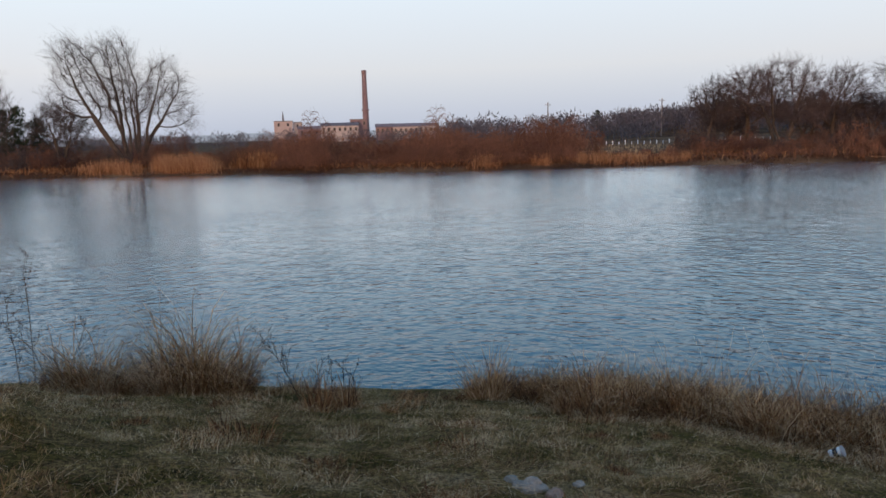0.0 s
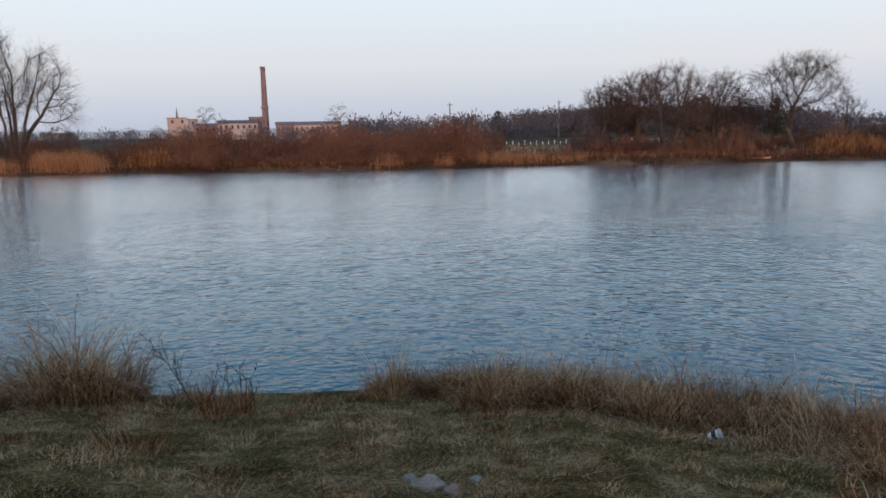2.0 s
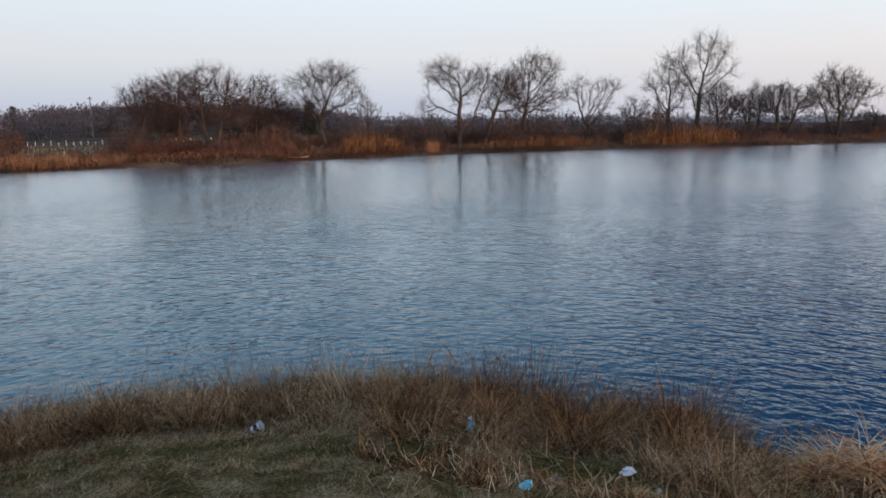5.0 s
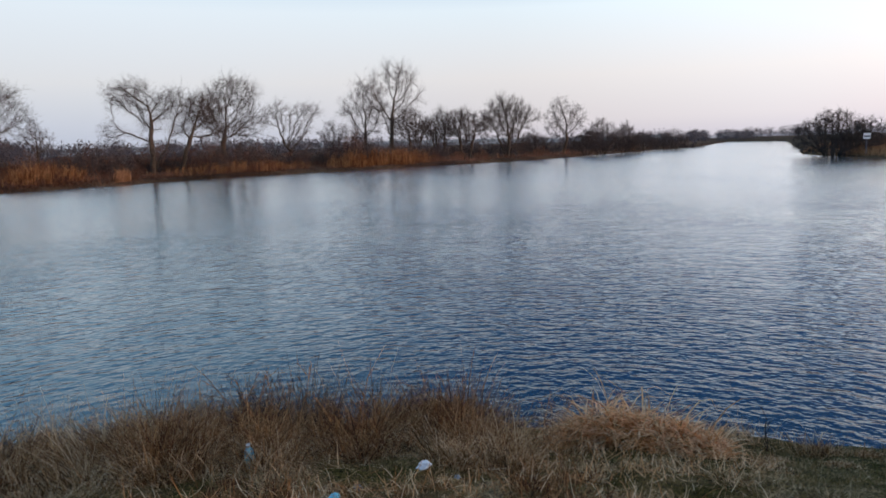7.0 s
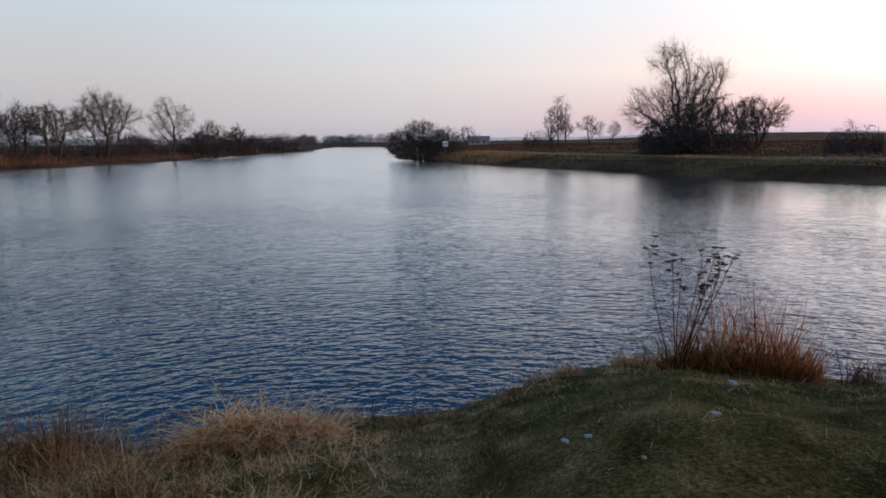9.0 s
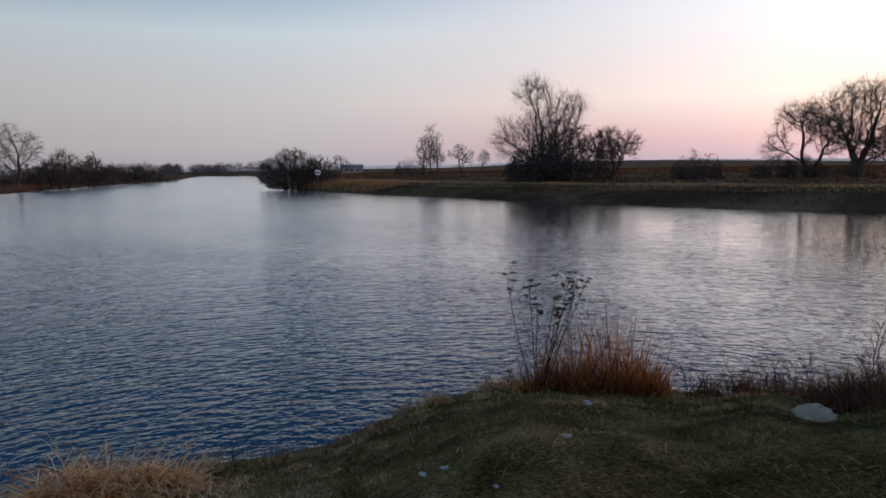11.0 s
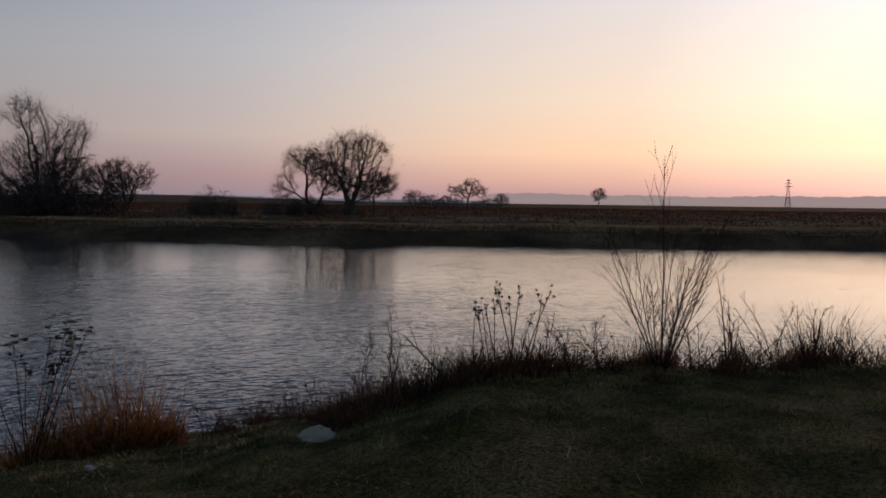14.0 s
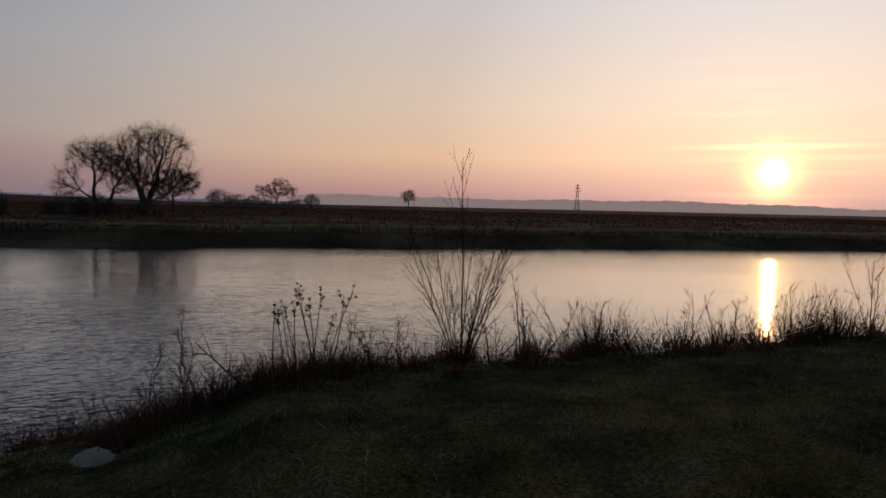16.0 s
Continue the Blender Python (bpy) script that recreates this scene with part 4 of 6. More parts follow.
def scrub_meshes(seed, H, W, mat, stems=40, twigs=11):
    rng = np.random.default_rng(seed)
    a, b, c = [], [], []
    for s in range(stems):
        f, q = rng.uniform(0, 2 * np.pi), rng.uniform(0, 1) ** 0.5
        p = np.array([math.cos(f), math.sin(f), 0]) * q * W * 0.32
        d = np.array([math.cos(f) * q * 1.1, math.sin(f) * q * 1.1, 1.0])
        pa = grow(rng, p - np.array([0, 0, 0.1]), d, H * rng.uniform(0.6, 1.0) * (1.05 - 0.35 * q * q), 4, 0.12, 0.02)
        a.append((pa, np.linspace(0.022, 0.008, 5)))
        for k in range(twigs):
            p, dd = along(pa, rng.uniform(0.15, 1))
            pb = grow(rng, p, splayed(rng, dd, rng.uniform(0.5, 1.4)), H * rng.uniform(0.15, 0.36), 2, 0.2, 0.0)
            b.append((pb, np.array([0.02, 0.014, 0.008])))
            for _ in range(2):
                p, dd = along(pb, rng.uniform(0.2, 1))
                c.append((grow(rng, p, splayed(rng, dd, rng.uniform(0.4, 1.2)), H * rng.uniform(0.08, 0.2), 1, 0.1, 0.0), np.array([0.015, 0.008])))
    a, b, c = ([(dome(p, H, W, seed), r) for p, r in q] for q in (a, b, c))
    return fast_mesh("stem_tangle", *tubes(a, 3), mat), fast_mesh("crown", *joined([ribbons(rng, b), ribbons(rng, c)]), mat)


rng = np.random.default_rng(77)
kinds = []
for s, (H, W) in enumerate(((3.2, 5.0), (2.6, 4.2), (3.8, 5.0), (2.2, 3.6), (3.6, 5.5), (4.2, 6.0))):
    rusty = s < 4
    e = thing("scrub_bush", 0, 0, 0, "rusty brown leafless willow scrub on the bank" if rusty else "dark leafless scrub under bank trees", "bush", "scrub along the far bank")
    for n, me in zip(("stem_tangle", "crown"), scrub_meshes(200 + s, H, W, SCRUB if rusty else TWIG)):
        part(n, me, None, e)
    kinds.append(e)
spots = []
for az in np.arange(-33, 20, 1.7):
    spots.append((az + rng.uniform(-0.7, 0.7), rng.uniform(5, 14), rng.uniform(0.6, 1.4) if not 11.5 < az < 21 else 0.45))
for az in np.arange(-16, 11, 1.2):
    spots.append((az + rng.uniform(-0.5, 0.5), rng.uniform(15, 30), rng.uniform(0.8, 1.6)))
for az in np.concatenate([np.arange(-13, 20, 1.0), np.arange(22, 60, 1.7)]):
    spots.append((az + rng.uniform(-0.4, 0.4), rng.uniform(0.9, 3.2), rng.uniform(0.4, 0.85) if az < 11 else rng.uniform(0.28, 0.45)))
for az in np.concatenate([np.arange(21, 34, 1.0), np.arange(35, 60, 1.5)]):
    spots.append((az + rng.uniform(-0.5, 0.5), rng.uniform(5, 14), rng.uniform(0.6, 1.0)))
for az in np.arange(60, 84, 2.2):
    spots.append((az + rng.uniform(-0.4, 0.4), rng.uniform(3, 7), rng.uniform(0.6, 0.9)))
# taller thickets that close the view to the plain behind
for az in np.concatenate([np.arange(-34, -20, 1.1), np.arange(-15, 9, 0.9), np.arange(19, 62, 1.0)]):
    spots.append((az + rng.uniform(-0.4, 0.4), rng.uniform(14, 40), rng.uniform(1.0, 1.5) if not 19 <= az < 34 else rng.uniform(0.7, 1.0)))
dark_from = len(spots)
for az in np.concatenate([np.arange(20, 34, 2.0), np.arange(40, 60, 1.9), np.arange(60, 88, 1.05)]):
    spots.append((az + rng.uniform(-0.4, 0.4), rng.uniform(7, 16), rng.uniform(0.9, 1.5) if az > 34 else rng.uniform(0.6, 0.9)))
for az in (-33, -31.8, -30.6, -29.4, -28.2, -25.0, -23.8, -22.6):
    spots.append((az, rng.uniform(5, 12), rng.uniform(0.8, 1.2)))
for az, size in ((114.9, 0.6), (116.1, 1.4), (117.3, 2.2), (118.4, 2.3), (119.3, 1.6), (127.6, 0.5), (128.4, 1.05), (129.2, 0.55), (132.9, 0.45), (133.7, 0.8), (134.6, 0.4), (135.5, 0.85), (136.5, 0.5), (138.0, 0.45), (139.6, 0.35), (97.0, 0.9), (99.2, 0.8), (106.0, 1.15)):
    spots.append((az, 0, size))
seen = set()
used = 0
for az, inland, size in spots:
    d = 40.0
    while True:
        x, y = polar(az, d)
        if y - np.interp(x, NX, NY) > inland * 0.8 or d > 260:
            break
        d += 1.0
    if az > 90:
        x, y = polar(az, {97.0: 126, 99.2: 124, 106.0: 145}.get(az, 92 if az < 125 else 85))
    k = used % 4 if used < dark_from else 4 + used % 2
    m = pose(x, y, ground_z(x, y), 0, 0, rng.uniform(0, 360))
    if k not in seen:
        seen.add(k)
        ob = kinds[k]
        ob.matrix_basis = m
    else:
        ob = copy_thing(kinds[k], m)
    roll = 1.0 + (0.28 * math.sin(az * 0.62 + 1.9) + 0.14 * math.sin(az * 1.7) if az < 62 else 0.0)
    ob.scale = (size, size, size * roll * rng.uniform(0.85, 1.1))
    used += 1

# ---- reeds and rough grass of the banks ----


def on_north(rng, n, az0, az1, in0, in1):
    """Points on the far bank between two bearings, some way in from the water."""
    az = np.radians(rng.uniform(az0, az1, n))
    d = np.full(n, 30.0)
    for _ in range(60):
        x, y = d * np.sin(az), d * np.cos(az)
        gap = np.interp(x, NX, NY) - 0.8 * waves(x, y * 0, 0.21) - y
        d = np.clip(d + np.clip(gap, -6, 6) * 0.8, 20, 420)
    d = d + rng.uniform(in0, in1, n)
    x, y = d * np.sin(az), d * np.cos(az)
    return np.stack([x, y, land(x, y) - 0.03], -1)


def reed_bed(az0, az1, h, n, mat, in0=0.0, in1=3.0, label="pale tan reeds standing at the water's edge", width=0.035, lean=0.4):
    r = np.random.default_rng(int(az0 * 10 + 5000))
    wide = az1 - az0
    P = on_north(r, n, az0 - 0.15 * wide, az1 + 0.15 * wide, in0, in1)
    a = np.degrees(np.arctan2(P[:, 0], P[:, 1]))
    edge = np.clip(np.minimum(a - az0 + 0.15 * wide, az1 + 0.15 * wide - a) / (0.35 * wide), 0, 1)
    clump = 0.5 + 0.5 * waves(P[:, 0], P[:, 1], 0.9) + 0.3 * waves(P[:, 1], P[:, 0], 2.7)
    keep = r.uniform(0, 1, n) < edge * np.clip(0.35 + clump, 0, 1)
    P, edge, clump = P[keep], edge[keep], clump[keep]
    n = len(P)
    hh = h * r.uniform(0.4, 1.05, n) * (0.55 + 0.35 * edge + 0.25 * clump)
    me = fast_mesh("reeds", *blades(r, P, hh, r.uniform(0.6, 1.5, n) * width, r.uniform(0, lean, n), r.uniform(0.0, 1.3, n), 2), mat)
    tagged(new("reeds", me), label, "reeds", "reed beds", "stuff")


reed_bed(-27.0, -23.4, 1.6, 2000, REED)
reed_bed(-40, -22, 0.8, 2600, RUST, 0, 3, "low brown reeds at the water's edge", 0.035, 1.0)
reed_bed(-22.2, -20.4, 2.1, 1900, REED, 0, 4)
reed_bed(-21.2, -17.6, 2.1, 2600, REED, 0, 4)
reed_bed(-16.5, -12.5, 2.0, 2400, RUST, 2, 9, "brownish reeds behind the water's edge")
reed_bed(-12, 2, 0.5, 1200, RUST, 0, 2, "low brown grass at the water's edge")
reed_bed(2.3, 4.7, 1.3, 900, REED)
reed_bed(7.4, 8.9, 1.3, 700, REED)
reed_bed(11.0, 11.8, 1.1, 300, REED)
reed_bed(12.0, 14.0, 1.2, 900, REED)
reed_bed(13.8, 16.4, 1.0, 900, REED)
reed_bed(16.6, 18.6, 0.7, 600, REED)
reed_bed(18.8, 19.6, 0.9, 260, REED)
reed_bed(35.8, 40.2, 2.3, 4200, RUST, 2, 9, "tall rusty reeds beside an oak", 0.04, 0.9)
reed_bed(42.5, 43.5, 1.5, 500, REED)
reed_bed(47, 56, 1.6, 3000, RUST, 1, 8, "low rusty reeds along the bank")
reed_bed(59, 66, 2.8, 4200, RUST, 1, 8, "tall tan reeds under tall trees", 0.05)
reed_bed(66, 86, 1.5, 3000, SCRUB, 0, 6, "rusty reeds along the far bank", 0.06, 1.1)
reed_bed(-40, 35, 0.8, 12000, RUST, 0.3, 9, "rough rust-brown grass on the far bank", 0.05, 1.3)
reed_bed(20, 62, 0.9, 7000, SCRUB, 0.2, 6, "dark rough scrub on the far bank", 0.05, 1.3)
reed_bed(-40, 62, 0.7, 12000, PALEGRASS, 9, 60, "pale meadow grass behind the far bank", 0.07, 1.3)


reed_bed(-40, 62, 0.5, 14000, DEADWEED, -0.2, 1.5, "dark dead weeds along the far bank edge", 0.05, 1.2)


def on_south(rng, n, x0, x1, in0, in1):
    x = rng.uniform(x0, x1, n)
    y = np.interp(x, SX, SY) - rng.uniform(in0, in1, n)
    return np.stack([x, y, land(x, y) - 0.03], -1)


def south_grass(seed, x0, x1, in0, in1, h, n, mat, label, width):
    r = np.random.default_rng(seed)
    P = on_south(r, n, x0, x1, in0, in1)
    hh = h * r.uniform(0.4, 1.0, n) * (0.75 + 0.4 * waves(P[:, 0], P[:, 1], 0.6))
    me = fast_mesh("bank_grass", *blades(r, P, hh, np.full(n, width), r.uniform(0.1, 0.9, n), r.uniform(0, 0.8, n), 1), mat)
    tagged(new("bank_grass", me), label, "grass", kind="stuff")


south_grass(1, -60, 150, 0.0, 7.5, 0.55, 22000, BANKGRASS, "dark rough grass on the steep meadow bank", 0.05)
south_grass(2, -60, 130, 4.5, 12.0, 0.24, 30000, PALEGRASS, "pale dry grass along the bank top", 0.07)
south_grass(3, -60, 230, 13, 170, 0.36, 52000, REDFIELD, "rough reddish-brown field weeds beyond the bank", 0.36)
south_grass(4, 96, 150, 0.2, 6, 1.5, 3500, REED, "reddish reeds on the headland", 0.06)

# ---- far woods ----


def far_woods(name, az0, az1, d0, d1, h0, h1, n, seed, label):
    r = np.random.default_rng(seed)
    vs = []
    for _ in range(n):
        az, d = r.uniform(az0, az1), r.uniform(d0, d1)
        x, y = polar(az, d)
        H = r.uniform(h0, h1)
        z = ground_z(x, y)
        k = 110
        way = r.normal(0, 1, (k, 3))
        way *= (r.uniform(0.1, 1, k) ** 0.45 / np.linalg.norm(way, axis=1))[:, None]
        P = way * [H * 0.42, H * 0.42, H * 0.44] + [x, y, z + H * 0.46]
        vs.append(blades(r, P, H * r.uniform(0.06, 0.14, k), np.full(k, H * 0.05), r.uniform(0, 1.5, k), r.uniform(-0.2, 0.3, k), 1))
        trunk = grow(r, np.array([x, y, z - 0.2]), np.array([0, 0, 1.0]), H * 0.8, 3, 0.05, 0)
        vs.append(tubes([(trunk, np.linspace(H * 0.02, 0.03, 4))], 4))
    tagged(new(name, fast_mesh(name, *joined(vs), HAZYWOODS)), label, "woods", kind="stuff")


far_woods("far_woods", -42, 0, 230, 420, 4.5, 8.0, 260, 1, "grey leafless woods beyond the far bank")
far_woods("far_woods", 0, 17, 180, 300, 5.5, 9.5, 130, 2, "grey leafless woods beyond the far bank")
far_woods("hill_woods", 14, 36, 235, 360, 6.5, 9.5, 420, 3, "dark bare woods on a low hill")
far_woods("far_woods", 36, 62, 200, 380, 5.0, 8.5, 220, 4, "grey leafless woods behind the meadow")
far_woods("far_woods", 62, 88.3, 280, 560, 5.0, 9.0, 180, 5, "grey woods along the river far off")
far_woods("far_woods", 86, 96, 520, 640, 6.0, 10.0, 110, 6, "hazy woods along the river far off")
far_woods("hedge", 99, 150, 420, 900, 2.5, 4.5, 60, 7, "distant hedges at the edge of the fields")

# ---- works with its chimney ----


def box_bm(bm, x0, x1, y0, y1, z0, z1):
    r = bmesh.ops.create_cube(bm, size=1)
    bmesh.ops.scale(bm, vec=(x1 - x0, y1 - y0, z1 - z0), verts=r["verts"])
    bmesh.ops.translate(bm, vec=((x0 + x1) / 2, (y0 + y1) / 2, (z0 + z1) / 2), verts=r["verts"])
    return bm


def box(x0, x1, y0, y1, z0, z1, bevel=0.0):
    bm = box_bm(bmesh.new(), x0, x1, y0, y1, z0, z1)
    if bevel:
        bmesh.ops.bevel(bm, geom=bm.edges[:], offset=bevel, segments=2, affect="EDGES")
    return bm


def lathe(profile, sides=20):
    bm = bmesh.new()
    rings = []
    for r, z in profile:
        rings.append([bm.verts.new((r * math.cos(2 * math.pi * i / sides), r * math.sin(2 * math.pi * i / sides), z)) for i in range(sides)])
    for a, b in zip(rings, rings[1:]):
        for i in range(sides):
            bm.faces.new((a[i], a[(i + 1) % sides], b[(i + 1) % sides], b[i]))
    bm.faces.new(rings[0][::-1])
    bm.faces.new(rings[-1])
    return bm


def chimney():
    x, y = polar(354.1, 520)
    z = ground_z(x, y)
    H = 51.5 - z
    e = thing("factory_chimney", x, y, z, "tall round red brick factory chimney", "chimney")
    part("shaft", lathe([(2.5, -0.5), (2.45, 6), (1.6, H - 2.5)]), BRICK, e)
    part("collar", lathe([(2.2, H * 0.42), (2.75, H * 0.42 + 0.4), (2.75, H * 0.42 + 1.3), (2.1, H * 0.42 + 1.7)]), BRICK, e)
    part("crown", lathe([(1.6, H - 2.6), (1.85, H - 2.2), (1.85, H - 0.3), (1.6, H)]), BRICK, e)


def hall(az, d, width, depth, top, wall, roof, label, windows, arched=False, flat=False):
    x, y = polar(az, d)
    z = ground_z(x, y)
    h = top - z
    e = thing("factory_hall", x, y, z, label, "building")
    e.rotation_euler = (0, 0, -radians(az))
    eaves = h if flat else h - 2.2
    part("wall", box(-width / 2, width / 2, 0, depth, -0.5, eaves), wall, e)
    bm = bmesh.new()
    if flat:
        box_bm(bm, -width / 2 - 0.3, width / 2 + 0.3, -0.3, depth + 0.3, eaves + 0.004, eaves + 0.5)
    else:
        v = [bm.verts.new(c) for c in ((-width / 2 - 0.4, -0.5, eaves - 0.1), (width / 2 + 0.4, -0.5, eaves - 0.1), (width / 2 + 0.4, depth + 0.5, eaves - 0.1), (-width / 2 - 0.4, depth + 0.5, eaves - 0.1), (-width / 2 - 0.4, depth / 2, h), (width / 2 + 0.4, depth / 2, h))]
        for f in ((0, 1, 5, 4), (2, 3, 4, 5), (0, 4, 3), (1, 2, 5), (3, 2, 1, 0)):
            bm.faces.new([v[i] for i in f])
    part("roof", bm, roof, e)
    for i in range(windows):
        cx = -width / 2 + width * (i + 0.5) / windows
        w = part("window", box(cx - 0.75, cx + 0.75, -0.02, 0.25, eaves - 3.6, eaves - 1.3), GLASS, e)
        part("window_frame", box(cx - 0.95, cx + 0.95, -0.1, 0.05, eaves - 1.3, eaves - 1.1), wall, w)
        part("window_sill", box(cx - 0.95, cx + 0.95, -0.16, 0.1, eaves - 3.8, eaves - 3.6), wall, w)
    return e


chimney()
h1 = hall(347.6, 560, 14, 18, 17.6, PLASTER, ROOF, "square peach building with a flat dark roof", 2, flat=True)
part("spire", lathe([(0.7, 16), (0.6, 19.5), (0.05, 24)], 8), ROOF, h1, "thin dark corner spire")
hall(348.7, 565, 7, 14, 16.6, PALEWALL, ROOF, "lower grey wing beside a peach building", 1, flat=True)
hall(349.6, 540, 17, 14, 13.4, BRICK, TILE, "long low brick shed with a reddish roof", 3)
hall(352.0, 500, 26, 15, 14.6, PALEWALL, ROOF, "long pale factory hall with a dark roof", 7)
hall(353.5, 512, 12, 12, 16.4, BRICK, ROOF, "brick boiler house at the foot of a chimney", 3, flat=True)
hall(355.6, 495, 13, 14, 13.0, BRICK, TILE, "low brick workshop with a reddish roof", 4)
hall(358.1, 480, 31, 14, 12.6, PALEWALL, TILE, "long pale works building with a row of dark windows", 9)

def small_boat(az, d):
    x, y = polar(az, d)
    e = thing("small_boat", x, y, 0.0, "small pale wooden boat lying at the far bank", "boat")
    e.rotation_euler = (0, 0, radians(-25))
    bm = bmesh.new()
    rings = []
    for u in np.linspace(0, 1, 9):
        half = 0.42 * math.sin(math.pi * (0.08 + 0.72 * (1 - u))) ** 0.7
        lift = 0.12 * (2 * u - 1) ** 2
        rings.append([bm.verts.new((u * 2.2 - 1.1, k * half, lift + h)) for k, h in ((-1, 0.38), (-0.75, 0.02), (0, -0.06), (0.75, 0.02), (1, 0.38), (0.93, 0.38), (0.68, 0.06), (0, 0.0), (-0.68, 0.06), (-0.93, 0.38))])
    for p, q in zip(rings, rings[1:]):
        for i in range(10):
            bm.faces.new((p[i], p[(i + 1) % 10], q[(i + 1) % 10], q[i]))
    bm.faces.new(rings[0][::-1])
    bm.faces.new(rings[-1])
    part("hull", bm, THATCH, e)
    for k in (-0.5, 0.25):
        part("thwart", box(k - 0.1, k + 0.1, -0.34, 0.34, 0.26, 0.3, 0.008), PALEBARK, e)


small_boat(32.3, 81.5)

# ---- fence, poles, pylon, sign, house ----


def fence(x0, x1, y, n):
    e = thing("meadow_fence", x0, y, ground_z(x0, y), "white-painted post fence across the meadow", "fence", "white fences")
    for i in range(n):
        x = (x1 - x0) * i / (n - 1)
        z = ground_z(x0 + x, y) - ground_z(x0, y)
        bm = box(x - 0.06, x + 0.06, -0.06, 0.06, z - 0.2, z + 0.75 + 0.2 * math.sin(i * 2.7), 0.015)
        part("post", bm, WHITE, e)
    part("rail", box(0, x1 - x0, 0.08, 0.13, 0.45, 0.53), POLE, e)


fence(33, 53, 140, 17)
fence(56, 68, 142, 9)


def pole(az, d, top, mat=None):
    x, y = polar(az, d)
    z = ground_z(x, y)
    e = thing("utility_pole", x, y, z, "weathered grey utility pole above the treetops", "pole", "utility poles")
    part("post", lathe([(0.19, -0.4), (0.15, top - z)], 10), POLE, e)
    part("crossarm", box(-0.8, 0.8, -0.07, 0.07, top - z - 0.7, top - z - 0.55, 0.02), POLE, e)
    for k in (-0.65, 0.0, 0.65):
        bm = lathe([(0.05, 0), (0.07, 0.1), (0.04, 0.22)], 8)
        bmesh.ops.translate(bm, vec=(k, 0, top - z - 0.55 if k else top - z), verts=bm.verts[:])
        part("insulator", bm, WHITE, e)


pole(8.7, 200, 11.8)
pole(17.4, 230, 13.0)


def pylon(az, d, top):
    x, y = polar(az, d)
    z = ground_z(x, y)
    H = top - z
    e = thing("lattice_pylon", x, y, z, "tall steel lattice pylon far across the fields", "pylon")
    wide = lambda t: 3.2 * (1 - t) ** 1.3 + 0.55
    legs, braces = [], []
    corner = lambda k, t: np.array([wide(t) * (1, -1, -1, 1)[k], wide(t) * (1, 1, -1, -1)[k], H * t])
    for k in range(4):
        leg = [(np.array([corner(k, t) for t in np.linspace(0, 0.98, 6)]), np.full(6, 0.22))]
        part("leg", fast_mesh("leg", *tubes(leg, 5), STEEL), None, e)
        for t in np.linspace(0, 0.9, 10):
            for a, b in ((k, (k + 1) % 4), ((k + 1) % 4, k)):
                braces.append((np.array([corner(a, t), corner(b, t + 0.09)]), np.full(2, 0.13)))
    part("bracing", fast_mesh("bracing", *tubes(braces, 4), STEEL), None, e)
    for t, w in ((0.72, 6.0), (0.83, 5.0), (0.94, 3.8)):
        arm = [(np.array([(-w, 0, H * t), (0, 0, H * t + 0.9), (w, 0, H * t)]), np.full(3, 0.2)), (np.array([(-w, 0, H * t), (0, 0, H * t), (w, 0, H * t)]), np.full(3, 0.17))]
        part("crossarm", fast_mesh("crossarm", *tubes(arm, 4), STEEL), None, e)


pylon(172.8, 1150, 45)


def river_sign():
    x, y = polar(98.5, 120)
    z = ground_z(x, y)
    e = thing("river_sign", x, y, z, "white rectangular shipping sign on a post among reeds", "sign")
    part("post", lathe([(0.06, -0.3), (0.06, 3.4 - z)], 10), STEEL, e)
    b = part("board", box(-0.45, 0.45, -0.1, -0.07, 2.5 - z + 0.1, 3.45 - z, 0.01), WHITE, e)
    part("bar", box(-0.38, 0.38, -0.108, -0.1, 2.93 - z, 3.08 - z), BLACK, b)
    e.rotation_euler = (0, 0, -radians(98.5))


river_sign()
xh, yh = polar(101.2, 260)
zh = ground_z(xh, yh)
house = thing("field_barn", xh, yh, zh, "low barn with a pale blue-grey roof in the fields", "barn")
house.rotation_euler = (0, 0, -radians(101))
part("wall", box(-4, 4, 0, 6, -0.3, 1.5), PALEWALL, house)
bm = bmesh.new()
v = [bm.verts.new(c) for c in ((-4.3, -0.4, 1.45), (4.3, -0.4, 1.45), (4.3, 6.4, 1.45), (-4.3, 6.4, 1.45), (-4.3, 3, 3.0), (4.3, 3, 3.0))]
for f in ((0, 1, 5, 4), (2, 3, 4, 5), (0, 4, 3), (1, 2, 5), (3, 2, 1, 0)):
    bm.faces.new([v[i] for i in f])
part("roof", bm, STEEL, house)
for k in (-2.2, 0, 2.2):
    part("window", box(k - 0.4, k + 0.4, -0.04, 0.1, 0.5, 1.2), GLASS, house)

# ---- near bank: turf and tall dry grass ----


def ring_points(rng, n, az0, az1, dc0, dc1):
    """Points on the near bank between two bearings and two distances inland from the water."""
    az = rng.uniform(az0, az1, n)
    dc = rng.uniform(dc0, dc1, n)
    r = np.interp((az + 180) % 360 - 180, RA, RR) - dc
    x, y = r * np.sin(np.radians(az)), r * np.cos(np.radians(az))
    return np.stack([x, y, land(x, y) - 0.01], -1)


